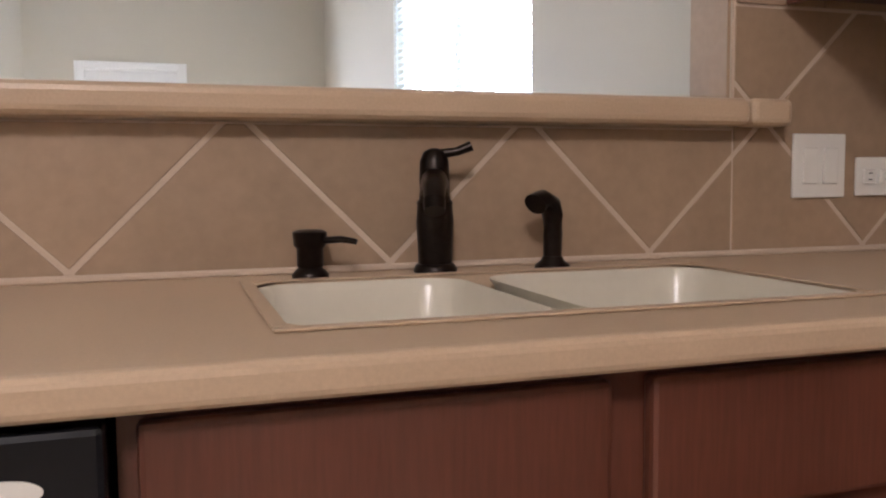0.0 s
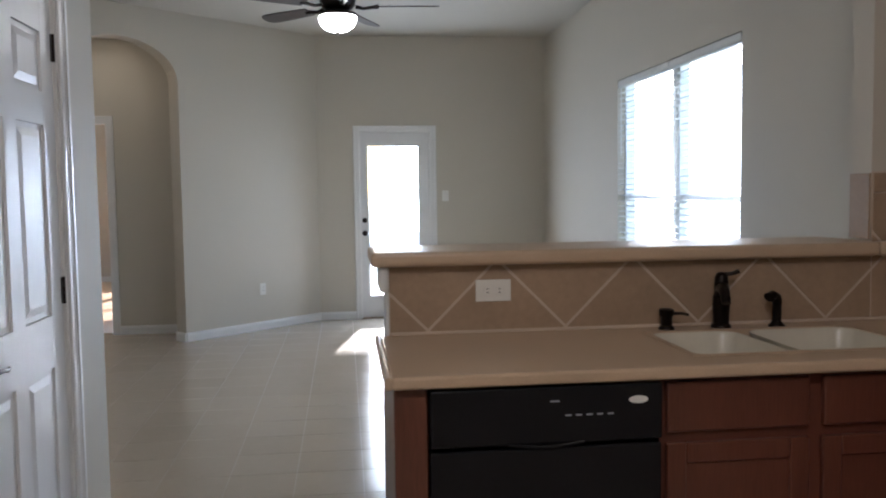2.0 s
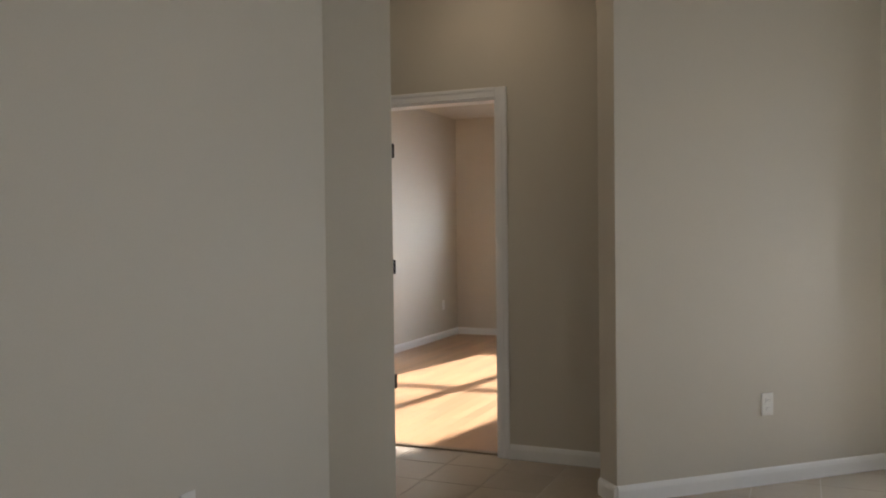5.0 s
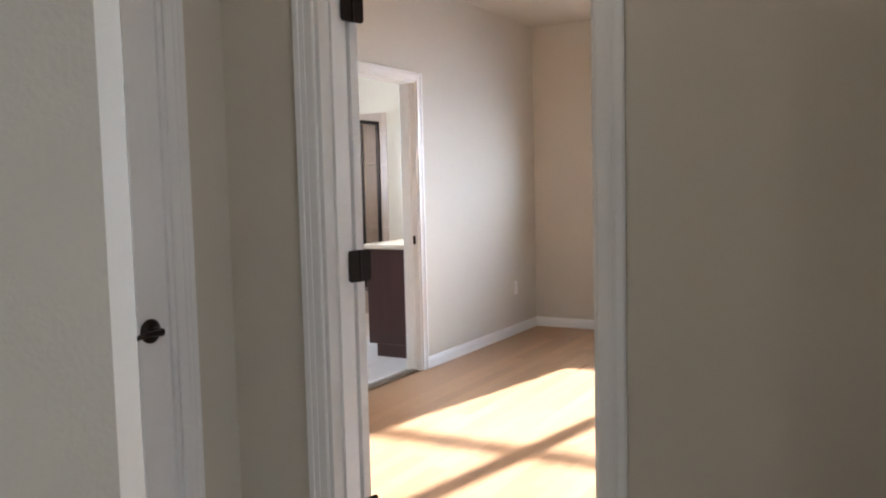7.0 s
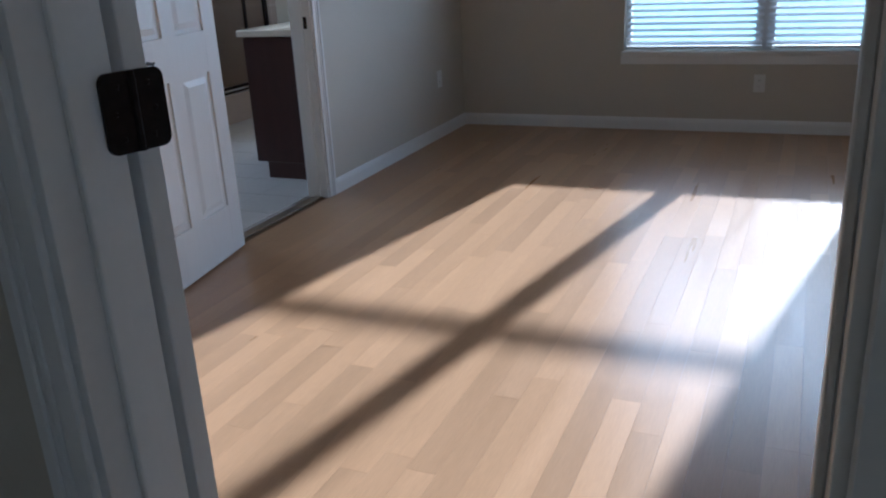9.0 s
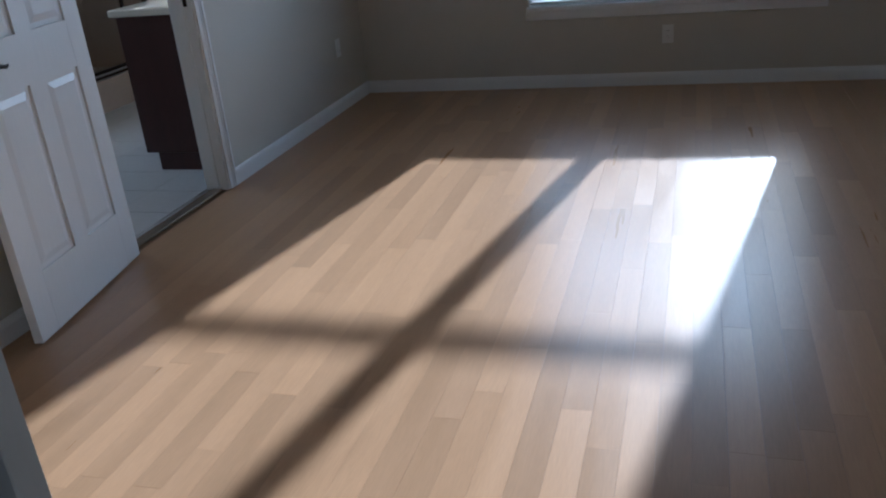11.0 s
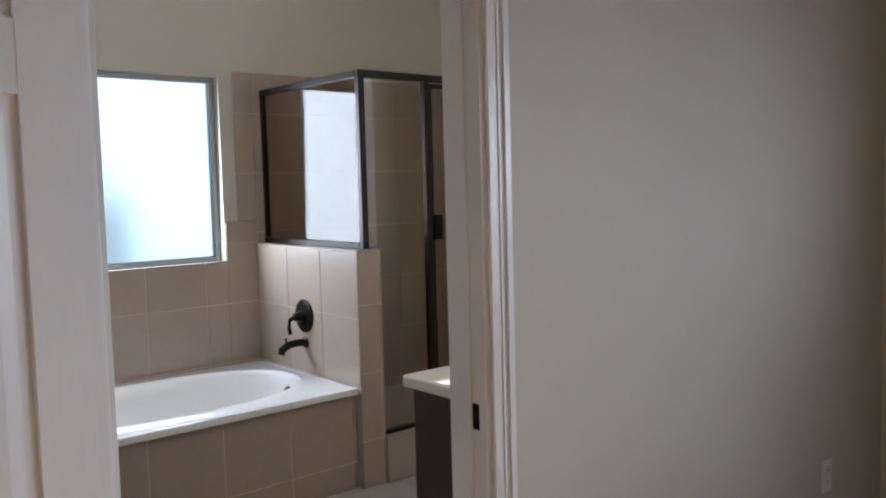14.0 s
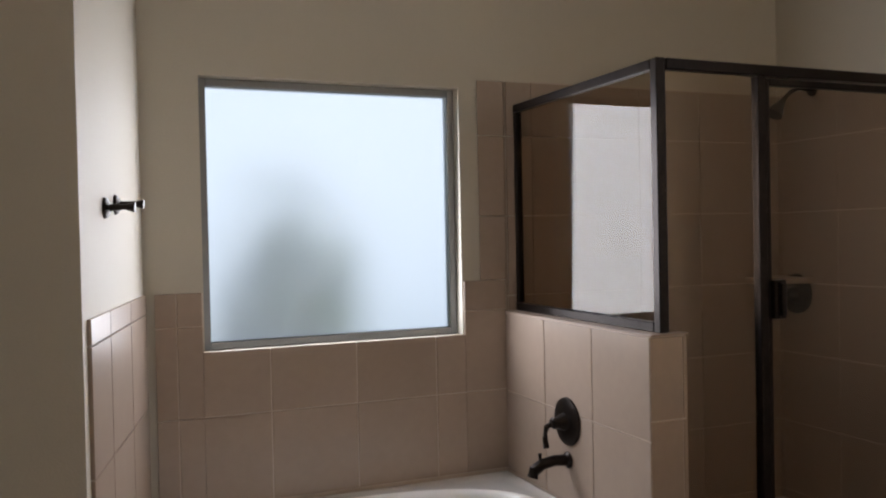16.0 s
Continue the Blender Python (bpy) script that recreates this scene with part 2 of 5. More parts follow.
def as_mesh(name, bm, material, smooth=False):
    bmesh.ops.recalc_face_normals(bm, faces=bm.faces)
    me = bpy.data.meshes.new(name)
    bm.to_mesh(me)
    bm.free()
    me.materials.append(material)
    if smooth:
        me.shade_smooth()
        me.set_sharp_from_angle(angle=radians(42))
    return me


def part(name, bm, material, parent, label="", smooth=False):
    """One mesh under a thing or a part."""
    ob = new(name, as_mesh(name, bm, material, smooth))
    ob.parent = parent
    if parent.name in WORLD_BUILT:
        ob.matrix_parent_inverse = WORLD_BUILT[parent.name]
    return tagged(ob, label) if label else ob


def thing(name, at, label, category, group="", kind=""):
    """An Empty at a thing's base; its parts are modelled in world places."""
    e = new(name)
    e.location = at
    e.empty_display_size = 0.1
    WORLD_BUILT[e.name] = Matrix.Translation(Vector(at)).inverted()
    return tagged(e, label, category, group, kind)


def local_thing(name, m, label, category, group="", kind=""):
    """An Empty with a pose; its parts are modelled in its own axes."""
    e = new(name)
    e.matrix_world = m
    e.empty_display_size = 0.1
    return tagged(e, label, category, group, kind)


def solid(name, bm, material, label="", category="", kind="structure", smooth=False):
    return tagged(new(name, as_mesh(name, bm, material, smooth)), label, category, "", kind)


def wall_run(name, axis, f0, f1, a0, a1, z0, z1, holes=(), material=None, label=""):
    """Straight wall between faces f0 and f1 across its axis, from a0 to a1 along it, with rectangular holes (b0, b1, h0, h1)."""
    bm = bm_new()

    def put(b0, b1, h0, h1):
        if b1 - b0 > 1e-4 and h1 - h0 > 1e-4:
            if axis == "x":
                add_box(bm, b0, b1, f0, f1, h0, h1)
            else:
                add_box(bm, f0, f1, b0, b1, h0, h1)

    cur = a0
    for b0, b1, h0, h1 in sorted(holes):
        put(cur, b0, z0, z1)
        put(b0, b1, z0, h0)
        put(b0, b1, h1, z1)
        cur = b1
    put(cur, a1, z0, z1)
    return solid(name, bm, material or PAINT, label or "greenish beige painted wall", "wall")


# ---- structure ----
H1, H2 = 3.05, 2.75
Q, P = Vector((-2.65, -2.05)), Vector((-0.39, 0.0))
XR = 2.10

solid("floor_living", box(-4.99, XR + 0.15, -11.6, 0.15, -0.12, -0.002), FLOORG, "beige tile floor with pale grout", "floor")
solid("floor_bedroom", add_box(box(-4.99, -1.06, -0.47, 5.1, -0.119, -0.010), -1.06, -0.45, 0.02, 5.1, -0.119, -0.010), LAMG, "oak laminate plank floor", "floor")
solid("floor_bath", box(-8.1, -4.99, 0.4, 5.6, -0.121, -0.008), VINYL, "pale vinyl bathroom floor", "floor")
solid("ceiling_living", box(-2.8, XR + 0.15, -11.6, 0.15, H1, H1 + 0.1), CEIL, "white textured living room ceiling", "ceiling")
solid("ceiling_bedroom", add_box(box(-4.99, -1.06, -0.41, 5.1, H2, H2 + 0.1), -1.06, -0.45, 0.02, 5.1, H2, H2 + 0.1), CEIL, "white bedroom ceiling", "ceiling")
solid("ceiling_bath", box(-8.1, -4.99, 0.4, 5.6, H2, H2 + 0.1), CEIL, "white bathroom ceiling", "ceiling")

wall_run("wall_east", "y", XR, XR + 0.15, -11.6, 0.15, 0, H1, [(-4.63, -2.50, 0.62, 2.25)])
wall_run("wall_patio", "x", 0.0, 0.15, -0.39, XR, 0, H1, [(0.053, 0.835, 0.0, 2.04)])
wall_run("wall_south", "x", -11.75, -11.6, -1.20, XR + 0.15, 0, H1)
wall_run("wall_pantry", "y", -1.20, -1.05, -11.6, -5.77, 0, H1, [(-6.97, -6.17, 0.0, 2.045)])
wall_run("wall_pantry_return", "x", -5.89, -5.77, -2.65, -1.20, 0, H1)
wall_run("wall_pantry_back", "y", -2.4, -2.3, -8.2, -5.89, 0, H1)
wall_run("wall_living_west", "y", -2.77, -2.65, -5.89, -2.05, 0, H1)
wall_run("wall_hall_back", "x", -2.32, -2.2, -3.67, -2.77, 0, 2.9)
wall_run("wall_hall_west", "y", -3.67, -3.55, -2.2, -0.53, 0, 2.9, [(-1.51, -0.75, 0.0, 2.065)])
wall_run("wall_bedroom_front", "x", -0.53, -0.41, -4.87, -1.08, 0, 2.9, [(-3.212, -2.409, 0.0, 2.105)])
wall_run("wall_bedroom_east", "y", -0.55, -0.40, 0.02, 5.1, 0, H2)
wall_run("wall_bedroom_north", "x", 4.80, 4.95, -4.99, -0.55, 0, H2, [(-3.66, -1.84, 0.53, 2.02)])
wall_run("wall_bath_door", "y", -4.99, -4.87, -0.53, 4.80, 0, H2, [(1.885, 2.725, 0.0, 2.07)])
wall_run("wall_bath_west", "y", -7.98, -7.83, 0.4, 5.35, 0, H2, [(2.495, 3.52, 1.08, 2.09)])
wall_run("wall_bath_north", "x", 5.20, 5.35, -7.83, -4.99, 0, H2)
wall_run("wall_bath_south", "x", 0.4, 0.55, -7.83, -4.99, 0, H2)


def arch_wall():
    """Diagonal wall with an arched opening."""
    d = (P - Q)
    length = d.length
    d.normalize()
    s0, s1 = (-2.43 - Q.x) / d.x, (-1.61 - Q.x) / d.x
    n = 20
    spring, rise = 2.41, 0.36
    m = Matrix(((d.x, -d.y, 0, Q.x), (d.y, d.x, 0, Q.y), (0, 0, 1, 0), (0, 0, 0, 1)))
    bm = bm_new()

    def prism(corners):
        f = [bm.verts.new(m @ Vector((s, 0, z))) for s, z in corners]
        b = [bm.verts.new(m @ Vector((s, 0.16, z))) for s, z in corners]
        bm.faces.new(f)
        bm.faces.new(b)
        for i in range(len(f)):
            j = (i + 1) % len(f)
            bm.faces.new((f[i], f[j], b[j], b[i]))

    prism([(0, 0), (s0, 0), (s0, H1), (0, H1)])
    prism([(s1, 0), (length, 0), (length, H1), (s1, H1)])
    pts = [((s0 + s1) / 2 - (s1 - s0) / 2 * math.cos(math.pi * i / n), spring + rise * math.sin(math.pi * i / n)) for i in range(n + 1)]
    for (a0, b0), (a1, b1) in zip(pts, pts[1:]):
        prism([(a0, b0), (a1, b1), (a1, H1), (a0, H1)])
    bmesh.ops.remove_doubles(bm, verts=bm.verts, dist=1e-4)
    ob = solid("wall_arch", bm, PAINT, "diagonal painted wall with a rounded arched opening", "wall")
    return ob, m, s0, s1, length


WALL_ARCH, ARCH_M, ARCH_S0, ARCH_S1, ARCH_L = arch_wall()

# ---- trim ----
def skirting(spans):
    """Baseboards: each span is a run along a wall face, given as two floor points with the room on its left."""
    for (x0, y0), (x1, y1) in spans:
        d = Vector((x1 - x0, y1 - y0))
        ln = d.length
        d.normalize()
        m = Matrix(((d.x, -d.y, 0, x0), (d.y, d.x, 0, y0), (0, 0, 1, 0), (0, 0, 0, 1)))
        bm = bm_new()
        prof = [(0, 0), (0.015, 0), (0.015, 0.060), (0.011, 0.074), (0.006, 0.082), (0, 0.085)]
        a = [bm.verts.new(m @ Vector((0, t, z))) for t, z in prof]
        b = [bm.verts.new(m @ Vector((ln, t, z))) for t, z in prof]
        bm.faces.new(a)
        bm.faces.new(b)
        for i in range(len(prof)):
            j = (i + 1) % len(prof)
            bm.faces.new((a[i], b[i], b[j], a[j]))
        solid("baseboard", bm, TRIM, "white painted baseboard", "baseboard")


def along(s):
    v = Q + (P - Q).normalized() * s
    return (v.x, v.y)


def behind(s):
    d = (P - Q).normalized()
    v = Q + d * s + Vector((-d.y, d.x)) * 0.16
    return (v.x, v.y)


def hall_ceiling():
    pts = [(-3.67, -2.31), (-2.80, -2.31), behind(0.02), behind(2.15), (-1.10, -0.42), (-3.67, -0.42)]
    bm = bm_new()
    lo = [bm.verts.new((x, y, 2.9)) for x, y in pts]
    hi = [bm.verts.new((x, y, 2.99)) for x, y in pts]
    bm.faces.new(lo)
    bm.faces.new(hi)
    for i in range(len(pts)):
        j = (i + 1) % len(pts)
        bm.faces.new((lo[i], lo[j], hi[j], hi[i]))
    solid("ceiling_hall", bm, CEIL, "white hall ceiling", "ceiling")


hall_ceiling()
skirting([
    ((XR, 0), (0.895, 0)), ((-0.007, 0), (-0.39, 0)), (along(ARCH_L), along(ARCH_S1)), (along(ARCH_S1), behind(ARCH_S1)),
    (behind(ARCH_S0), along(ARCH_S0)), (along(ARCH_S0), (-2.65, -2.05)), ((-2.65, -2.05), (-2.65, -5.77)), ((-2.65, -5.77), (-1.05, -5.77)),
    ((-1.05, -5.77), (-1.05, -6.105)), ((-1.05, -7.035), (-1.05, -11.6)), ((XR, -6.28), (XR, 0)),
    ((-1.08, -0.53), (-2.347, -0.53)), ((-3.262, -0.53), (-3.55, -0.53)), ((-3.55, -0.53), (-3.55, -0.69)), ((-3.55, -1.57), (-3.55, -2.2)),
    ((-4.87, 4.80), (-4.87, 2.79)), ((-4.87, 1.82), (-4.87, -0.41)), ((-0.55, 4.80), (-4.87, 4.80)), ((-0.55, 0.02), (-0.55, 4.80)),
    ((-2.347, -0.41), (-1.08, -0.41)), ((-4.99, 2.79), (-4.99, 3.0)), ((-4.87, -0.41), (-3.305, -0.41)),
])


def casing(name, m, w, h, depth, both=True, label="white painted door casing and jamb"):
    """Door frame in its own axes: opening from x 0 to w, wall from y 0 (front) to depth."""
    e = local_thing(name, m, label, "door frame", kind="structure")
    jt = 0.018
    for nm, b in (("jamb", (-0.002, jt, -0.002, depth + 0.002, 0, h)), ("jamb", (w - jt, w + 0.002, -0.002, depth + 0.002, 0, h)),
                  ("head_jamb", (jt, w - jt, -0.002, depth + 0.002, h - jt, h))):
        part(nm, box(*b, bev=0.001, seg=1), TRIM, e)
    for nm, b in (("stop", (jt, jt + 0.010, depth * 0.35, depth * 0.35 + 0.032, 0, h - jt)), ("stop", (w - jt - 0.010, w - jt, depth * 0.35, depth * 0.35 + 0.032, 0, h - jt))):
        part(nm, box(*b, bev=0.002, seg=1), TRIM, e)
    for side in ((-1, 1) if both else (-1,)):
        y0 = -0.002 if side < 0 else depth + 0.002
        for nm, x0, x1, z0, z1 in (("casing_board", -0.060, 0.006, 0, h + 0.055), ("casing_board", w - 0.006, w + 0.060, 0, h + 0.055), ("head_casing", 0.006, w - 0.006, h - 0.006, h + 0.055)):
            bm = bm_new()
            add_box(bm, x0, x1, y0, y0 + side * 0.012, z0, z1, 0.003, 1)
            if nm == "casing_board":
                edge = x0 if x0 < 0 else x1 - 0.022
                add_box(bm, edge, edge + 0.022, y0 + side * 0.012, y0 + side * 0.018, z0, z1, 0.003, 1)
                mid = (x0 + x1) / 2
                add_box(bm, mid - 0.005, mid + 0.005, y0 + side * 0.012, y0 + side * 0.0145, z0, z1 - 0.03, 0.002, 1)
            else:
                add_box(bm, x0, x1, y0 + side * 0.012, y0 + side * 0.018, z1 - 0.022, z1, 0.003, 1)
            part(nm, bm, TRIM, e)
    return e


def rot_z(x, y, deg):
    return pose(x, y, 0, 0, 0, deg)


casing("door_frame_patio", rot_z(0.053, 0.0, 0), 0.782, 2.04, 0.15, both=False)
casing("door_frame_bedroom", rot_z(-3.212, -0.53, 0), 0.803, 2.105, 0.12)
casing("door_frame_bath", rot_z(-4.87, 1.885, 90), 0.84, 2.07, 0.12)
casing("door_frame_closet", rot_z(-3.55, -1.51, 90), 0.76, 2.065, 0.12)
casing("door_frame_pantry", rot_z(-1.05, -6.97, 90), 0.80, 2.045, 0.15)


def add_lever(e, x, z, side, toward, y):
    """Lever handle on a door face: side is -1 or 1 for the face, toward the way the lever points along x."""
    bm = bm_new()
    add_turn(bm, [(0, 0), (0.033, 0), (0.033, 0.004), (0.026, 0.010), (0.012, 0.014), (0.011, 0.045), (0, 0.046)], (0, 0, 0), "z", 24)
    bmesh.ops.transform(bm, matrix=Matrix.Translation((x, y, z)) @ Matrix.Rotation(radians(90 * (1 if side < 0 else -1)), 4, "X"), verts=bm.verts)
    rose = part("door_handle", bm, BRONZE, e, "dark bronze door lever", True)
    bm = add_tube(bm_new(), [(x, y + side * 0.044, z), (x + toward * 0.03, y + side * 0.048, z + 0.002), (x + toward * 0.07, y + side * 0.046, z - 0.001), (x + toward * 0.105, y + side * 0.044, z - 0.008), (x + toward * 0.118, y + side * 0.043, z - 0.004)],
                  [0.009, 0.0085, 0.007, 0.006, 0.004])
    part("lever", bm, BRONZE, rose, smooth=True)


def panel_door(name, m, w, label, lever=None, hinges=0, h=2.03):
    """Six-panel door in its own axes: hinge edge at x 0, leaf along +x, faces at y -0.0175 and 0.0175."""
    e = local_thing(name, m, label, "door")
    t, z0 = 0.0175, 0.012
    st, mu = 0.105, 0.095
    rows = [(0.235, 0.83), (1.00, 1.61), (1.715, 1.905)]
    bm = bm_new()
    for x0, x1 in ((0, st), (w - st, w)):
        add_box(bm, x0, x1, -t, t, z0, h, 0.0015, 1)
    zs = [z0] + [v for r in rows for v in r] + [h]
    for a, b in zip(zs[0::2], zs[1::2]):
        add_box(bm, st, w - st, -t, t, a, b)
    for a, b in rows:
        add_box(bm, w / 2 - mu / 2, w / 2 + mu / 2, -t, t, a, b)
    slab = part("door_leaf", bm, DOORW, e)
    for a, b in rows:
        for x0, x1 in ((st, w / 2 - mu / 2), (w / 2 + mu / 2, w - st)):
            bm = add_box(bm_new(), x0, x1, -t + 0.009, t - 0.009, a, b)
            bmesh.ops.recalc_face_normals(bm, faces=bm.faces)
            for s in (-1, 1):
                lo = [bm.verts.new((x, s * (t - 0.0088), z)) for x, z in ((x0 + 0.018, a + 0.018), (x1 - 0.018, a + 0.018), (x1 - 0.018, b - 0.018), (x0 + 0.018, b - 0.018))]
                hi = [bm.verts.new((x, s * (t - 0.002), z)) for x, z in ((x0 + 0.042, a + 0.042), (x1 - 0.042, a + 0.042), (x1 - 0.042, b - 0.042), (x0 + 0.042, b - 0.042))]
                bm.faces.new(hi)
                for i in range(4):
                    bm.faces.new((lo[i], lo[(i + 1) % 4], hi[(i + 1) % 4], hi[i]))
            part("door_panel", bm, DOORW, slab)
    if lever:
        for s in (-1, 1):
            add_lever(e, w - 0.065, lever, s, -1, s * t)
        part("latch_plate", box(w - 0.001, w + 0.002, -0.011, 0.011, lever - 0.03, lever + 0.03), BRONZE, e, "dark bronze latch plate")
    for z in (0.25, 1.07, 1.87)[:3 if hinges else 0]:
        bm = bm_new()
        add_tube(bm, [(0.0, hinges * (t + 0.004), z - 0.045), (0.0, hinges * (t + 0.004), z + 0.045)], 0.0065, 10)
        add_box(bm, -0.014, 0.014, hinges * t, hinges * (t + 0.003), z - 0.044, z + 0.044)
        part("hinge", bm, BRONZE, e, "dark bronze butt hinge")
    return e


panel_door("pantry_door", rot_z(-1.0775, -6.188, -90), 0.764, "closed white six-panel pantry door with bronze hinges", lever=0.93, hinges=1)
panel_door("closet_door", rot_z(-3.5775, -1.492, 90), 0.724, "closed white six-panel closet door with bronze lever", lever=0.96)
panel_door("bedroom_door", rot_z(-3.196, -0.368, 177), 0.71, "open white six-panel bedroom door against the wall", lever=0.96)
panel_door("bath_door", rot_z(-4.846, 1.875, 279.5), 0.755, "wide open white six-panel bathroom door", lever=0.93)


FRAME_BED = bpy.data.objects["door_frame_bedroom"]


def jamb_hinge(x, y, z, deg):
    """Two hinge leaves with rounded corners on the bedroom doorway's jamb, with a knuckle and screws."""
    place = rot_z(-3.212, -0.53, 0).inverted() @ pose(x, y, z, 0, 0, deg)
    bm = bm_new()
    for x0, x1, outer in ((-0.042, -0.0006, -0.042), (0.0006, 0.042, 0.042)):
        leaf = box(x0, x1, -0.0035, 0.0, -0.046, 0.046)
        edges = [ed for ed in leaf.edges if abs(ed.verts[0].co.y - ed.verts[1].co.y) > 1e-4 and abs(ed.verts[0].co.x - outer) < 1e-4]
        bmesh.ops.bevel(leaf, geom=edges, offset=0.012, segments=5, affect="EDGES", profile=0.5)
        me = bpy.data.meshes.new("leaf")
        leaf.to_mesh(me)
        leaf.free()
        bm.from_mesh(me)
        bpy.data.meshes.remove(me)
    add_tube(bm, [(0, -0.0035, -0.046), (0, -0.0035, 0.046)], 0.0045, 10)
    hinge = part("hinge", bm, BRONZE, FRAME_BED, "dark bronze door hinge")
    hinge.matrix_local = place
    for sx, sz in ((-0.02, 0.03), (-0.026, 0.0), (-0.02, -0.03), (0.02, 0.03), (0.026, 0.0), (0.02, -0.03)):
        part("screw", add_turn(bm_new(), [(0, 0), (0.004, 0), (0.003, -0.0012), (0, -0.0014)], (sx, -0.003, sz), "y", 10), BRONZE, hinge)


for hz in (0.375, 1.105, 1.84):
    jamb_hinge(-3.174, -0.405, hz, 77)


def strike_plate(x, y, z, deg):
    e = local_thing("strike_plate", pose(x, y, z, 0, 0, deg), "dark bronze strike plate on a white door jamb", "strike plate")
    part("plate", box(-0.014, 0.014, -0.002, 0.001, -0.03, 0.03, 0.0015, 1), BRONZE, e)
    part("lip", box(-0.030, -0.014, -0.002, 0.001, -0.014, 0.014, 0.0015, 1), BRONZE, e)


strike_plate(-4.905, 2.707, 0.945, 0)
strike_plate(-2.43, -0.45, 0.93, 270)


def door_stop(x, y, z):
    """Rigid stop screwed to a baseboard, with a rubber tip."""
    e = thing("door_stop", (x, y, z), "dark bronze door stop on a white baseboard", "door stop")
    part("base", add_turn(bm_new(), [(0, 0), (0.012, 0), (0.010, 0.006), (0.005, 0.010), (0, 0.010)], (x, y, z), "x", 14), BRONZE, e, smooth=True)
    part("rod", add_tube(bm_new(), [(x + 0.008, y, z), (x + 0.066, y, z)], 0.004, 10), BRONZE, e, smooth=True)
    part("rubber_tip", add_tube(bm_new(), [(x + 0.062, y, z), (x + 0.068, y, z), (x + 0.082, y, z)], [0.006, 0.008, 0.007], 12), SLOT, e, smooth=True)


door_stop(-1.036, -6.06, 0.045)


# ---- plates ----
def wall_plate(m, label, wide=0.072, high=0.117, kind="outlet", name="outlet"):
    """Cover plate in its own axes: on a wall face at y 0, facing -y."""
    e = local_thing(name, m, label, "outlet" if kind == "outlet" else "switch")
    part("cover_plate", box(-wide / 2, wide / 2, -0.006, 0.001, -high / 2, high / 2, 0.0025), PLATE, e)
    gangs = max(1, round(wide / 0.06) - (1 if wide < 0.1 else 0)) if wide < high * 1.3 else 1
    if kind == "outlet":
        tall = high >= wide
        for s in (-1, 1):
            cx, cz = (0, s * 0.02) if tall else (s * 0.02, 0)
            sock = part("socket", box(cx - 0.015, cx + 0.015, -0.0085, -0.005, cz - 0.014, cz + 0.014, 0.004), PLATE, e)
            for d in (-0.006, 0.006):
                b = (cx + d - 0.001, cx + d + 0.001, -0.0089, -0.008, cz - 0.004, cz + 0.005) if tall else (cx - 0.004, cx + 0.005, -0.0089, -0.008, cz + d - 0.001, cz + d + 0.001)
                part("slot", box(*b), SLOT, sock)
    else:
        for i in range(gangs):
            cx = (i - (gangs - 1) / 2) * 0.046
            part("rocker", box(cx - 0.016, cx + 0.016, -0.010, -0.005, -0.033, 0.033, 0.002), PLATE, e)
    return e


wall_plate(pose(0.366, -6.410, 1.055), "white outlet plate lying sideways on tan tile", 0.117, 0.072)
wall_plate(pose(1.885, -6.410, 1.075), "white two-gang switch plate on tan tile", 0.117, 0.117, "switch", "light_switch")
wall_plate(pose(2.02, -6.410, 1.055), "white outlet plate beside the switch on tan tile", 0.10, 0.072)
wall_plate(pose(2.090, -7.42, 1.04, 0, 0, 270), "white outlet plate on the tan tile above the counter", 0.117, 0.075)
wall_plate(pose(0.99, 0.0, 1.33), "white light switch beside the patio door", kind="switch", name="light_switch")
wall_plate(pose(-2.65, -3.29, 0.42, 0, 0, 90), "white wall outlet above the baseboard")
wall_plate(pose(-2.65, -2.945, 0.42, 0, 0, 90), "white cable plate above the baseboard")
adir = math.degrees(math.atan2((P - Q).y, (P - Q).x))
wall_plate(pose(*along(2.29), 0.415, 0, 0, adir), "white wall outlet on the diagonal wall")
wall_plate(pose(-4.87, 4.34, 0.41, 0, 0, 90), "white wall outlet near the bedroom corner")
wall_plate(pose(-2.76, 4.80, 0.33), "white wall outlet under the bedroom window")


# ---- kitchen ----
YB, YF, CT = -6.40, -7.03, 0.915
wall_run("wall_bar", "x", YB, YB + 0.12, 0.025, 1.70, 0, 1.142, label="low painted wall behind the kitchen counter")
wall_run("wall_bar_stub", "x", YB, YB + 0.12, 1.70, XR, 0, H1, label="painted wall end beside the pass-through")
bar = thing("bar_ledge", (0.8, -6.3, 1.142), "tan laminate raised bar ledge with rounded edge", "ledge")
bm = box(-0.035, 1.698, -6.465, -6.10, 1.143, 1.19, 0.014, 3)
part("ledge_top", bm, COUNTER, bar)
part("ledge_lip", box(1.70, 1.785, -6.465, -6.403, 1.143, 1.19, 0.012, 3), COUNTER, bar)
part("end_bracket", box(-0.010, 0.023, -6.44, -6.26, 1.06, 1.142, 0.012), TRIM, bar, "white painted trim under the ledge end")
part("end_trim", box(0.013, 0.023, -6.41, -6.27, 0.0, 1.06, 0.003), TRIM, bar, "white painted wall-end board")


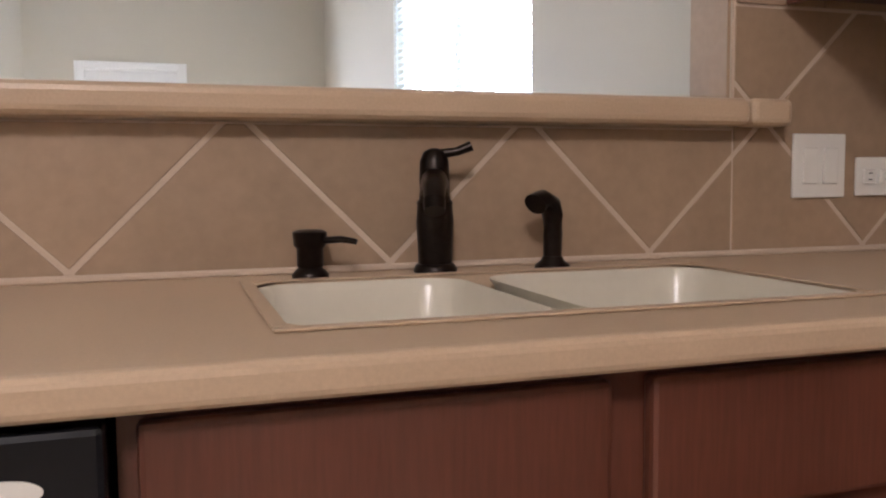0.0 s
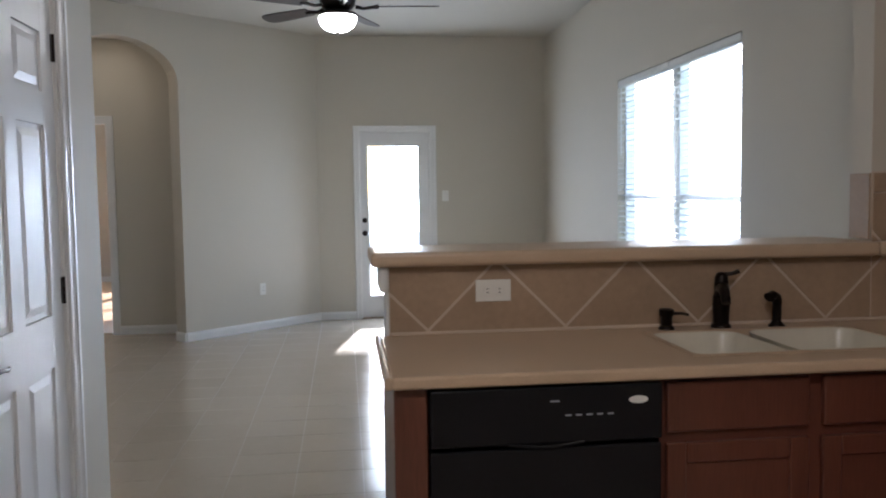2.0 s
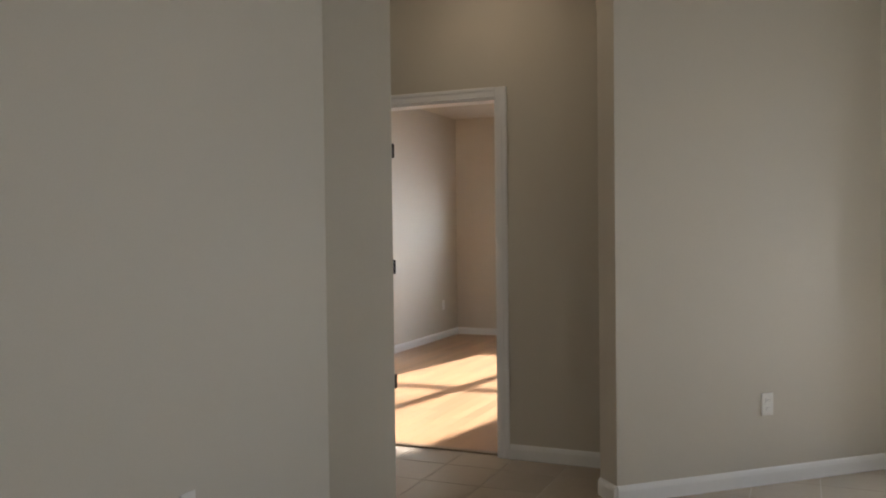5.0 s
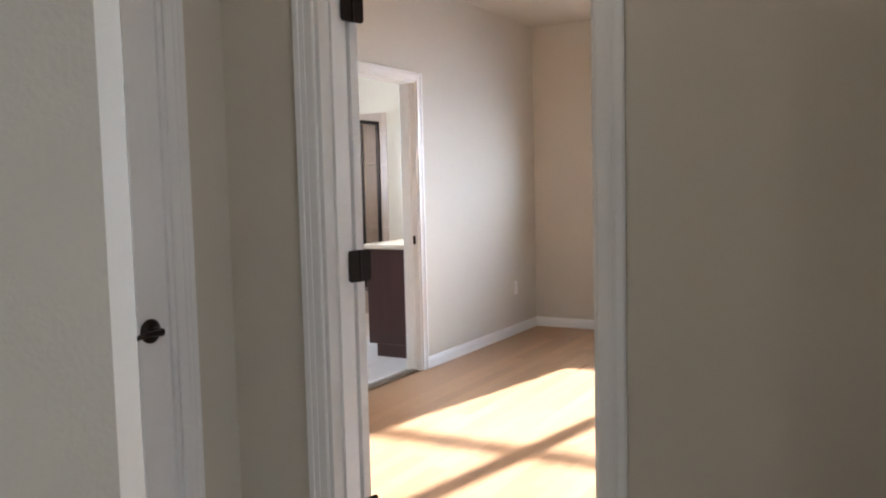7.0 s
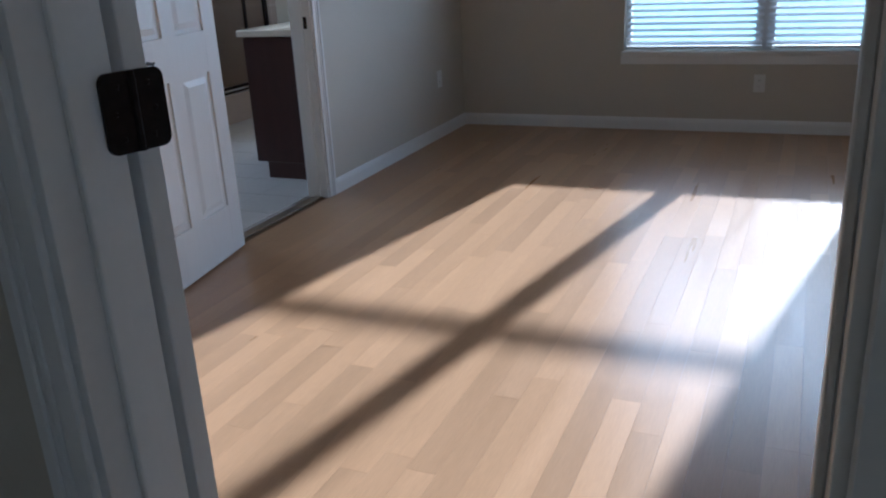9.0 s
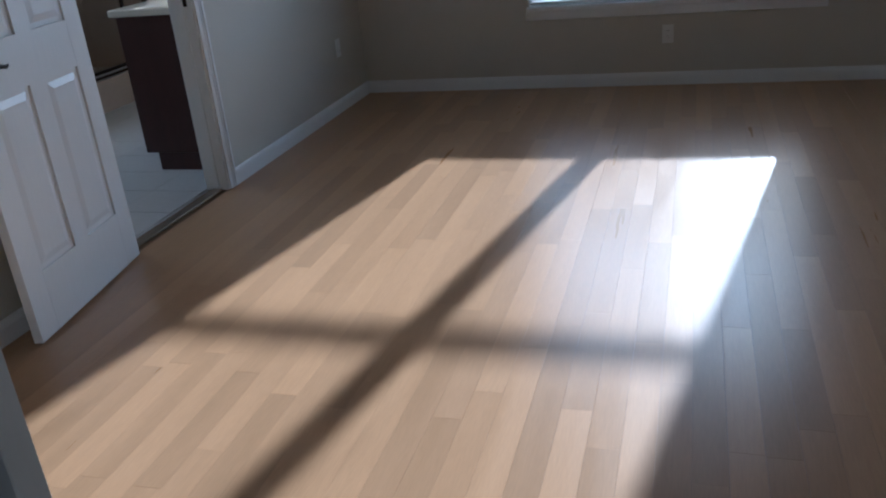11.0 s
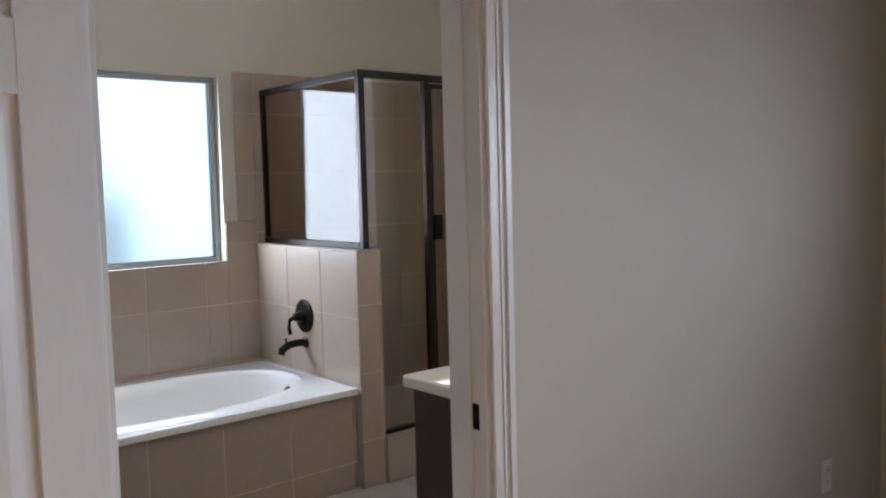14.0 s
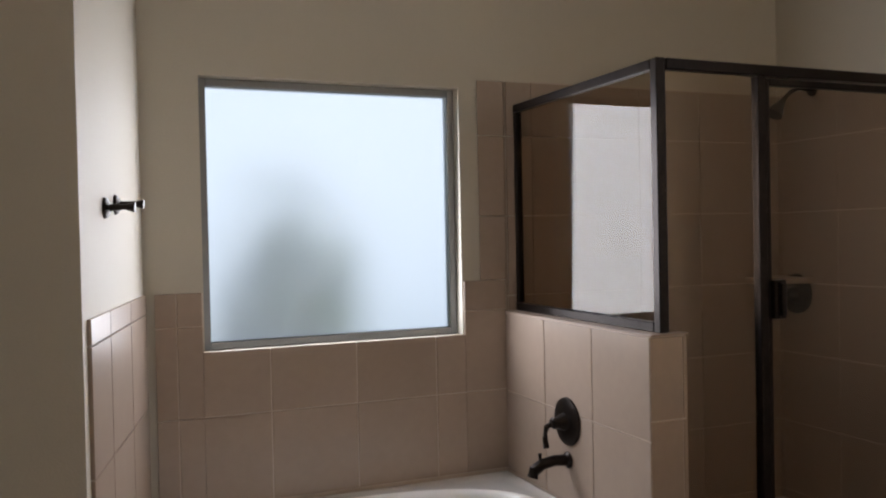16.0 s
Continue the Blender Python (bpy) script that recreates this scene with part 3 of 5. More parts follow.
def counter():
    e = thing("countertop", (1.0, -6.7, 0.875), "speckled tan laminate L-shaped kitchen countertop", "countertop")
    z0, z1 = 0.888, CT
    sx0, sx1, sy0, sy1 = 0.85, 1.54, -6.90, -6.52
    bm = bm_new()
    add_box(bm, -0.005, sx0, YF, YB - 0.012, z0, z1)
    add_box(bm, sx1, XR - 0.012, YF, YB - 0.012, z0, z1)
    add_box(bm, sx0, sx1, YF, sy0, z0, z1)
    add_box(bm, sx0, sx1, sy1, YB - 0.012, z0, z1)
    add_box(bm, 1.585, XR - 0.012, -7.775, YF, z0, z1)
    part("slab", bm, COUNTER, e)
    bm = add_box(bm_new(), -0.007, 1.585, YF - 0.022, YF + 0.002, z0 - 0.002, z1 + 0.005, 0.009, 3)
    add_box(bm, 1.563, 1.587, -7.775, YF - 0.022, z0 - 0.002, z1 + 0.005, 0.009, 3)
    add_box(bm, -0.025, -0.003, YF - 0.022, YB - 0.012, z0 - 0.002, z1 + 0.005, 0.009, 3)
    part("front_edge", bm, COUNTER, e, "rounded raised front edge")
    bm = add_box(bm_new(), 0.026, XR - 0.01, YB - 0.018, YB - 0.010, z1, z1 + 0.011, 0.003, 1)
    add_box(bm, XR - 0.018, XR - 0.010, -7.775, YB - 0.018, z1, z1 + 0.011, 0.003, 1)
    part("caulk_bead", bm, GROUT, e, "pale caulk line along the tile")
    # double-bowl sink let into the slab
    s = thing("kitchen_sink", (1.2, -6.73, 0.72), "almond double-bowl sink set into the counter", "sink")
    div = 1.16
    for x0, x1 in ((sx0, div - 0.018), (div + 0.018, sx1)):
        bm = bm_new()
        rings = []
        for inset, z, r in ((0.0, z1 - 0.002, 0.055), (0.006, z1 - 0.014, 0.055), (0.016, z1 - 0.15, 0.06), (0.055, z1 - 0.185, 0.06)):
            a0, a1, b0, b1 = x0 + inset, x1 - inset, sy0 + inset, sy1 - inset
            ring = []
            for cx, cy, st in ((a1 - r, b1 - r, 0), (a0 + r, b1 - r, 90), (a0 + r, b0 + r, 180), (a1 - r, b0 + r, 270)):
                for k in range(6):
                    a = radians(st + 18 * k)
                    ring.append(bm.verts.new((cx + r * math.cos(a), cy + r * math.sin(a), z)))
            rings.append(ring)
        for a, b in zip(rings, rings[1:]):
            for i in range(len(a)):
                j = (i + 1) % len(a)
                bm.faces.new((a[i], a[j], b[j], b[i]))
        bm.faces.new(rings[-1])
        bowl = part("bowl", bm, SINKM, s, smooth=True)
        cx = (x0 + x1) / 2
        part("drain", add_turn(bm_new(), [(0, 0.004), (0.03, 0.003), (0.042, 0.006), (0.045, 0.001), (0.045, -0.02), (0, -0.02)], (cx, -6.70, z1 - 0.184), "z", 24), BRONZE, bowl, "dark metal drain", True)
    bm = add_box(bm_new(), div - 0.019, div + 0.019, sy0 + 0.01, sy1 - 0.01, z1 - 0.10, z1 - 0.012, 0.008, 3)
    part("divider", bm, SINKM, s)
    bm = bm_new()
    for b in ((sx0 - 0.014, sx1 + 0.014, sy0 - 0.014, sy0 + 0.003), (sx0 - 0.014, sx1 + 0.014, sy1 - 0.003, sy1 + 0.014), (sx0 - 0.014, sx0 + 0.003, sy0 + 0.003, sy1 - 0.003), (sx1 - 0.003, sx1 + 0.014, sy0 + 0.003, sy1 - 0.003)):
        add_box(bm, *b, z1 + 0.0005, z1 + 0.004, 0.0015, 1)
    for cx, cy, ax, ay in ((sx0, sy0, 1, 1), (sx1, sy0, -1, 1), (sx0, sy1, 1, -1), (sx1, sy1, -1, -1)):
        c = [bm.verts.new((cx, cy, z1 + 0.0015))]
        for k in range(7):
            a = radians(15 * k)
            c.append(bm.verts.new((cx + ax * 0.055 * (1 - math.sin(a)), cy + ay * 0.055 * (1 - math.cos(a)), z1 + 0.0015)))
        bm.faces.new(c)
    part("rim", bm, COUNTER, s, "tan bevelled rim")


counter()


def faucet():
    x, y, z = 1.13, -6.462, CT
    e = thing("kitchen_faucet", (x, y, z), "oil-rubbed bronze single-lever kitchen faucet on the counter", "faucet")
    part("base_ring", add_turn(bm_new(), [(0, 0), (0.036, 0), (0.036, 0.006), (0.032, 0.014), (0.029, 0.016), (0, 0.016)], (x, y, z)), BRONZE, e, smooth=True)
    body = part("body", add_turn(bm_new(), [(0, 0.014), (0.028, 0.014), (0.029, 0.05), (0.031, 0.09), (0.029, 0.12), (0.030, 0.126), (0.026, 0.132), (0.024, 0.15), (0, 0.15)], (x, y, z)), BRONZE, e, smooth=True)
    bm = add_tube(bm_new(), [(x, y, z + 0.13), (x - 0.003, y - 0.012, z + 0.155), (x - 0.014, y - 0.045, z + 0.165), (x - 0.026, y - 0.082, z + 0.15), (x - 0.033, y - 0.105, z + 0.128)], [0.024, 0.024, 0.021, 0.018, 0.016], 16)
    sp = part("spout", bm, BRONZE, e, smooth=True)
    part("spray_tip", add_tube(bm_new(), [(x - 0.0325, y - 0.103, z + 0.132), (x - 0.036, y - 0.115, z + 0.114)], [0.0175, 0.0165], 16), BRONZE, sp, smooth=True)
    cap = part("cap", add_turn(bm_new(), [(0.024, 0.148), (0.025, 0.165), (0.024, 0.20), (0.018, 0.216), (0.007, 0.222), (0, 0.223)], (x, y, z)), BRONZE, e, smooth=True)
    part("lever", add_tube(bm_new(), [(x + 0.01, y - 0.004, z + 0.212), (x + 0.035, y - 0.012, z + 0.216), (x + 0.058, y - 0.018, z + 0.226)], [0.009, 0.008, 0.0095], 12), BRONZE, cap, smooth=True)
    x = 0.94
    e = thing("soap_dispenser", (x, y, z), "oil-rubbed bronze soap pump on the counter", "soap dispenser")
    part("base_ring", add_turn(bm_new(), [(0, 0), (0.029, 0), (0.029, 0.005), (0.024, 0.012), (0.018, 0.018), (0, 0.018)], (x, y, z)), BRONZE, e, smooth=True)
    part("body", add_turn(bm_new(), [(0.018, 0.016), (0.021, 0.02), (0.021, 0.05), (0.026, 0.056), (0.026, 0.066), (0.027, 0.07), (0.027, 0.078), (0.02, 0.082), (0, 0.083)], (x, y, z)), BRONZE, e, smooth=True)
    part("pump_spout", add_tube(bm_new(), [(x + 0.015, y - 0.01, z + 0.063), (x + 0.045, y - 0.03, z + 0.066), (x + 0.066, y - 0.042, z + 0.062)], [0.0065, 0.006, 0.005], 10), BRONZE, e, smooth=True)
    x, y = 1.318, -6.478
    e = thing("side_sprayer", (x, y, z), "oil-rubbed bronze side sprayer standing on the counter", "sprayer")
    part("base_ring", add_turn(bm_new(), [(0, 0), (0.031, 0), (0.030, 0.006), (0.02, 0.016), (0.0165, 0.024), (0, 0.024)], (x, y, z)), BRONZE, e, smooth=True)
    part("wand", add_tube(bm_new(), [(x, y, z + 0.02), (x + 0.001, y, z + 0.07), (x, y, z + 0.105), (x - 0.008, y - 0.006, z + 0.128), (x - 0.026, y - 0.016, z + 0.137), (x - 0.044, y - 0.026, z + 0.128)], [0.0155, 0.0165, 0.018, 0.019, 0.019, 0.021], 16), BRONZE, e, smooth=True)

    for name, k in (("kitchen_faucet", 0.84), ("soap_dispenser", 0.84), ("side_sprayer", 0.79)):
        o = bpy.data.objects[name]
        o.scale = (0.92, 0.92, k)

faucet()


def cab_front(parent, name, axis, f, a0, a1, z0, z1, out, frame=0.055, knob=None, mat=None, depth=0.02):
    """Framed cabinet front on the plane f across an axis; out is the way it faces along that axis."""
    mat = mat or CABWOOD
    bm = bm_new()

    def put(b, u0, u1, v0, v1, d0, d1, bev=0.0):
        if axis == "y":
            add_box(b, u0, u1, min(f + out * d0, f + out * d1), max(f + out * d0, f + out * d1), v0, v1, bev, 1)
        else:
            add_box(b, min(f + out * d0, f + out * d1), max(f + out * d0, f + out * d1), u0, u1, v0, v1, bev, 1)

    lo, hi = min(a0, a1), max(a0, a1)
    put(bm, lo, lo + frame, z0, z1, 0, depth, 0.003)
    put(bm, hi - frame, hi, z0, z1, 0, depth, 0.003)
    put(bm, lo + frame, hi - frame, z0, z0 + frame, 0, depth, 0.003)
    put(bm, lo + frame, hi - frame, z1 - frame, z1, 0, depth, 0.003)
    d = part(name, bm, mat, parent)
    bm = bm_new()
    put(bm, lo + frame, hi - frame, z0 + frame, z1 - frame, 0, depth - 0.010)
    part("inset_panel", bm, mat, d)
    return d


def slab_front(parent, axis, f, a0, a1, z0, z1, out, mat=None):
    bm = bm_new()
    lo, hi = min(a0, a1), max(a0, a1)
    d0, d1 = min(f, f + out * 0.02), max(f, f + out * 0.02)
    if axis == "y":
        add_box(bm, lo, hi, d0, d1, z0, z1, 0.006, 2)
    else:
        add_box(bm, d0, d1, lo, hi, z0, z1, 0.006, 2)
    return part("drawer_front", bm, mat or CABWOOD, parent)


# end panel, dishwasher, sink cabinet, corner run
ep = thing("cabinet_end_panel", (0.03, -6.7, 0), "reddish brown cherry end panel beside the dishwasher", "cabinet")
part("end_board", box(0.0, 0.022, -6.995, YB - 0.003, 0, 0.884, 0.002, 1), CABWOOD, ep)
part("face_stile", box(0.0, 0.085, -7.012, -6.996, 0.0, 0.884, 0.003, 1), CABWOOD, ep)


def dishwasher():
    x0, x1, f = 0.09, 0.702, -7.012
    e = thing("dishwasher", (0.4, -6.7, 0), "black built-in dishwasher under the tan counter", "dishwasher")
    part("tub_body", box(x0 + 0.004, x1 - 0.004, -6.99, YB - 0.02, 0.1, 0.88), BLACK, e)
    d = part("door_panel", box(x0, x1, f - 0.02, -6.992, 0.115, 0.716, 0.005), BLACK, e)
    bm = bm_new()
    add_box(bm, x0, x1, f - 0.026, -6.992, 0.728, 0.878, 0.006)
    c = part("control_panel", bm, BLACK, e, "glossy black control panel")
    bm = add_tube(bm_new(), [(0.29 + 0.02 * k, f - 0.027, 0.732 - 0.010 * math.sin(math.pi * k / 10)) for k in range(11)], 0.005, 8)
    part("handle", bm, BLACK, c, "curved black pull handle", True)
    bm = bm_new()
    ring = [bm.verts.new((0.635 + 0.026 * math.cos(2 * math.pi * k / 28), f - 0.0268, 0.836 + 0.010 * math.sin(2 * math.pi * k / 28))) for k in range(28)]
    ring2 = [bm.verts.new((v.co.x, f - 0.0285, v.co.z)) for v in ring]
    bm.faces.new(ring2)
    for k in range(28):
        bm.faces.new((ring[k], ring[(k + 1) % 28], ring2[(k + 1) % 28], ring2[k]))
    part("badge", bm, PLATE, c, "small white oval badge")
    for i in range(5):
        part("button", box(0.44 + i * 0.028, 0.456 + i * 0.028, f - 0.0275, f - 0.0262, 0.80, 0.804), GREYP, c)
    part("marking", box(0.40, 0.425, f - 0.0272, f - 0.0262, 0.838, 0.842), GREYP, c)
    part("toe_plate", box(x0, x1, -6.955, -6.94, 0.0, 0.112), BLACK, e)
    return d


dishwasher()

sb = thing("sink_cabinet", (1.1, -6.7, 0), "reddish brown cherry sink base cabinet with two doors", "cabinet")
bm = add_box(bm_new(), 0.707, 1.584, -6.995, YB - 0.003, 0.105, 0.71)
add_box(bm, 0.707, 0.815, -6.995, YB - 0.003, 0.71, 0.884)
add_box(bm, 0.815, 1.584, -6.995, -6.955, 0.71, 0.884)
part("body", bm, CABWOOD, sb)
# Shade of the toe recess is put into this darker wood colour.
part("toe_kick", box(0.707, 1.66, -6.945, -6.93, 0.0, 0.104), CABWOOD_DARK, sb, "recessed toe kick with its shade in the dark colour")
for a0, a1 in ((0.722, 1.125), (1.165, 1.545)):
    slab_front(sb, "y", -6.996, a0, a1, 0.735, 0.872, -1)
    cab_front(sb, "cabinet_door", "y", -6.996, a0, a1, 0.125, 0.705, -1)
cr = thing("corner_cabinet", (1.8, -7.4, 0), "reddish brown cherry base cabinets beside the range", "cabinet")
part("body", box(1.615, XR - 0.005, -7.772, -6.998, 0.105, 0.884), CABWOOD, cr)
part("filler", box(1.585, 1.6148, -7.085, -6.998, 0.105, 0.884, 0.002, 1), CABWOOD, cr)
# Dark board colour carries the recess shade here as well.
part("toe_kick", box(1.675, 1.69, -7.772, -6.998, 0.0, 0.104), CABWOOD_DARK, cr, "recessed toe kick with its shade in the dark colour")
for a0, a1 in ((-7.36, -7.09), (-7.762, -7.39)):
    slab_front(cr, "x", 1.615, a0, a1, 0.735, 0.872, -1)
    cab_front(cr, "cabinet_door", "x", 1.615, a0, a1, 0.125, 0.705, -1)


def wall_cabinet(a0, a1, z0=1.37, z1=2.28):
    e = thing("wall_cabinet", (1.95, (a0 + a1) / 2, z0), "reddish brown cherry wall cabinet above the counter", "cabinet", group="kitchen wall cabinets")
    part("body", box(1.81, XR - 0.004, a0 + 0.001, a1 - 0.001, z0, z1), CABWOOD, e)
    cab_front(e, "cabinet_door", "x", 1.81, a0 + 0.012, a1 - 0.012, z0 + 0.012, z1 - 0.012, -1, frame=0.06)
    part("bottom_rail", box(1.795, 1.809, a0 + 0.001, a1 - 0.001, z0 - 0.012, z0 + 0.010), CABWOOD, e)


for a0, a1 in ((-7.17, -6.425), (-7.56, -7.17), (-7.885, -7.56)):
    wall_cabinet(a0, a1)
wall_cabinet(-8.65, -7.89, 1.87, 2.28)


def kitchen_range():
    y0, y1, f = -8.542, -7.782, 1.575
    e = thing("kitchen_range", (1.78, -8.16, 0), "black freestanding range with glass cooktop", "range")
    part("body", box(f, XR - 0.03, y0, y1, 0.03, 0.895), BLACK, e)
    part("cooktop", box(f - 0.02, XR - 0.03, y0, y1, 0.897, 0.922, 0.008), BLACKG, e, "black glass cooktop")
    d = part("oven_door", box(f - 0.035, f - 0.003, y0 + 0.004, y1 - 0.004, 0.24, 0.80, 0.008), BLACK, e)
    part("oven_window", box(f - 0.038, f - 0.034, y0 + 0.12, y1 - 0.12, 0.40, 0.68, 0.003, 1), BLACKG, d, "dark oven window")
    part("window_trim", box(f - 0.039, f - 0.035, y1 - 0.119, y1 - 0.113, 0.39, 0.69), GREYP, d)
    h = part("handle", add_tube(bm_new(), [(f - 0.075, y0 + 0.06, 0.765), (f - 0.075, y1 - 0.06, 0.765)], 0.012), BLACK, d, smooth=True)
    for yy in (y0 + 0.09, y1 - 0.09):
        part("handle_post", box(f - 0.073, f - 0.034, yy - 0.008, yy + 0.008, 0.757, 0.773), BLACK, h)
    part("control_front", box(f - 0.03, f - 0.002, y0, y1, 0.81, 0.892, 0.008), BLACK, e)
    part("storage_drawer", box(f - 0.03, f - 0.002, y0 + 0.004, y1 - 0.004, 0.06, 0.225, 0.006), BLACK, e)
    b = part("backguard", box(XR - 0.10, XR - 0.032, y0, y1, 0.923, 1.09, 0.01), BLACK, e)
    for i in range(4):
        part("knob", add_turn(bm_new(), [(0, 0), (0.02, 0), (0.018, 0.018), (0, 0.02)], (XR - 0.10, y0 + 0.09 + 0.08 * i + (0.28 if i > 1 else 0), 1.0), "x", 16), BLACK, b)
    for cx, cy, r in ((1.72, -7.96, 0.10), (1.72, -8.35, 0.08), (1.90, -7.96, 0.07), (1.90, -8.35, 0.08)):
        part("burner_ring", add_turn(bm_new(), [(r - 0.004, 0.9224), (r, 0.9226), (r + 0.003, 0.9224)], (cx, cy, 0), "z", 32), GREYP, e)
    m = thing("microwave", (1.92, -8.27, 1.43), "glossy black microwave mounted over the range", "microwave")
    part("case", box(1.74, XR - 0.004, -8.65, -7.892, 1.43, 1.862, 0.004), BLACK, m)
    w = part("door_panel", box(1.715, 1.738, -8.46, -7.895, 1.445, 1.855, 0.006), BLACK, m)
    part("door_window", box(1.712, 1.7155, -8.38, -7.97, 1.53, 1.78), BLACKG, w)
    part("keypad", box(1.718, 1.738, -8.648, -8.465, 1.445, 1.855, 0.004), BLACK, m)
    part("vent_grille", box(1.73, 1.7395, -8.62, -7.92, 1.864, 1.868), GREYP, m)


kitchen_range()


# ---- ceiling fan ----
def ceiling_fan():
    x, y = -0.13, -3.5
    e = thing("ceiling_fan", (x, y, H1), "dark bronze ceiling fan with a lit glass bowl", "ceiling fan")
    part("canopy", add_turn(bm_new(), [(0, 0), (0.07, 0), (0.068, -0.03), (0.04, -0.07), (0.014, -0.085), (0, -0.085)], (x, y, H1)), BRONZE, e, smooth=True)
    part("downrod", add_tube(bm_new(), [(x, y, H1 - 0.08), (x, y, 2.74)], 0.012), BRONZE, e, smooth=True)
    part("motor_housing", add_turn(bm_new(), [(0, 2.76), (0.0246, 2.755), (0.0410, 2.735), (0.0697, 2.715), (0.1107, 2.69), (0.1230, 2.655), (0.1148, 2.61), (0.0984, 2.585), (0.0656, 2.57), (0, 2.57)], (x, y, 0), seg=32), BRONZE, e, smooth=True)
    part("light_collar", add_turn(bm_new(), [(0.0656, 2.57), (0.1025, 2.56), (0.1271, 2.55), (0.1296, 2.535), (0.1230, 2.53), (0, 2.53)], (x, y, 0), seg=32), BRONZE, e, smooth=True)
    part("glass_bowl", add_turn(bm_new(), [(0.1230, 2.534), (0.1214, 2.505), (0.1066, 2.472), (0.0779, 2.45), (0.0410, 2.437), (0, 2.434)], (x, y, 0), seg=32), BOWL, e, "lit white glass bowl", True)
    part("finial", add_turn(bm_new(), [(0, 2.41), (0.006, 2.415), (0.010, 2.425), (0.014, 2.433), (0, 2.437)], (x, y, 0), seg=16), BRONZE, e, smooth=True)
    for i in range(5):
        rot = Matrix.Translation((x, y, 2.595)) @ Matrix.Rotation(radians(72 * i - 5), 4, "Z")
        bm = add_tube(bm_new(), [(0.12, 0, 0.0), (0.17, 0, -0.012), (0.23, 0, -0.004), (0.27, 0, 0.0)], [0.013, 0.011, 0.012, 0.016])
        bmesh.ops.transform(bm, matrix=rot, verts=bm.verts)
        iron = part("blade_iron", bm, BRONZE, e, smooth=True)
        bm = bm_new()
        outline = [(0.24, -0.050), (0.45, -0.062), (0.60, -0.066), (0.645, -0.055), (0.665, -0.030), (0.67, 0.0), (0.665, 0.030), (0.645, 0.055), (0.60, 0.066), (0.45, 0.062), (0.24, 0.050)]
        tilt = Matrix.Rotation(radians(12), 4, "X")
        a = [bm.verts.new(rot @ tilt @ Vector((u, v, 0.004))) for u, v in outline]
        b = [bm.verts.new(rot @ tilt @ Vector((u, v, -0.004))) for u, v in outline]
        bm.faces.new(a)
        bm.faces.new(b)
        for k in range(len(a)):
            bm.faces.new((a[k], a[(k + 1) % len(a)], b[(k + 1) % len(a)], b[k]))
        part("blade", bm, FANW, iron, "dark wood fan blade")


ceiling_fan()


# ---- windows ----
def window_unit(parent, x0, x1, z0, z1, rail, mat=None, muntin=False):
    """One double-hung sash pair in its own axes, on the plane y 0.07 to 0.12 behind the wall's face."""
    mat = mat or VINYLF
    fw = 0.035
    f = part("window_frame", box(x0, x0 + fw, 0.06, 0.13, z0, z1, 0.002, 1), mat, parent)
    for b in ((x1 - fw, x1, 0.06, 0.13, z0, z1), (x0 + fw, x1 - fw, 0.06, 0.13, z0, z0 + fw), (x0 + fw, x1 - fw, 0.06, 0.13, z1 - fw, z1)):
        part("window_frame", box(*b, bev=0.002, seg=1), mat, parent)
    part("meeting_rail", box(x0 + fw, x1 - fw, 0.075, 0.12, rail - 0.022, rail + 0.022, 0.002, 1), mat, parent)
    for a, b, y in ((z0 + fw, rail - 0.022, 0.085), (rail + 0.022, z1 - fw, 0.105)):
        p = part("pane", box(x0 + fw, x1 - fw, y, y + 0.004, a, b), GLASS, parent)
        p.visible_shadow = False
    return f


def blind(m, w, z0, z1, label, group, tilt=0.0, gap=0.043):
    """Horizontal blind in its own axes: x from 0 to w."""
    e = local_thing("window_blind", m, label, "blind", group=group)
    part("headrail", box(0.004, w - 0.004, 0.004, 0.058, z1 - 0.05, z1, 0.003, 1), BLIND, e)
    part("bottom_rail", box(0.006, w - 0.006, 0.008, 0.054, z0 + 0.004, z0 + 0.024, 0.003, 1), BLIND, e)
    n = int((z1 - 0.06 - z0 - 0.04) / gap)
    sl = box(0.008, w - 0.008, -0.024, 0.024, -0.0013, 0.0013)
    me = as_mesh("slat", sl, BLIND)
    for i in range(n + 1):
        o = new("slat", me)
        o.parent = e
        o.matrix_local = pose(0, 0.031, z0 + 0.045 + i * gap, tilt, 0, 0)
    for cx in (0.14, w / 2, w - 0.14):
        part("ladder_cord", add_tube(bm_new(), [(cx, 0.031, z0 + 0.02), (cx, 0.031, z1 - 0.04)], 0.0012, 6), BLIND, e)
    part("tilt_wand", add_tube(bm_new(), [(0.10, 0.0, z1 - 0.05), (0.10, -0.002, z1 - 0.60)], 0.004, 8), BLIND, e)
    return e


# bedroom twin window
w1 = local_thing("window_1", pose(-3.66, 4.80, 0), "white vinyl twin double-hung window", "window", kind="structure")
for a, b in ((0.0, 0.885), (0.935, 1.82)):
    window_unit(w1, a, b, 0.545, 2.02, 1.27)
part("mullion_post", box(0.885, 0.935, 0.05, 0.14, 0.545, 2.02), VINYLF, w1)
part("window_sill", box(-0.012, 1.832, -0.035, 0.06, 0.512, 0.545, 0.006), TRIM, w1, "white painted window sill")
part("apron", box(-0.02, 1.84, -0.012, -0.0005, 0.455, 0.512, 0.003, 1), TRIM, w1)
blind(pose(-3.65, 4.795, 0), 0.895, 0.55, 2.01, "white horizontal slat blind lowered with slats open", "bedroom blinds", 19)
blind(pose(-2.745, 4.795, 0), 0.895, 0.55, 2.01, "white horizontal slat blind lowered with slats open", "bedroom blinds", 19)

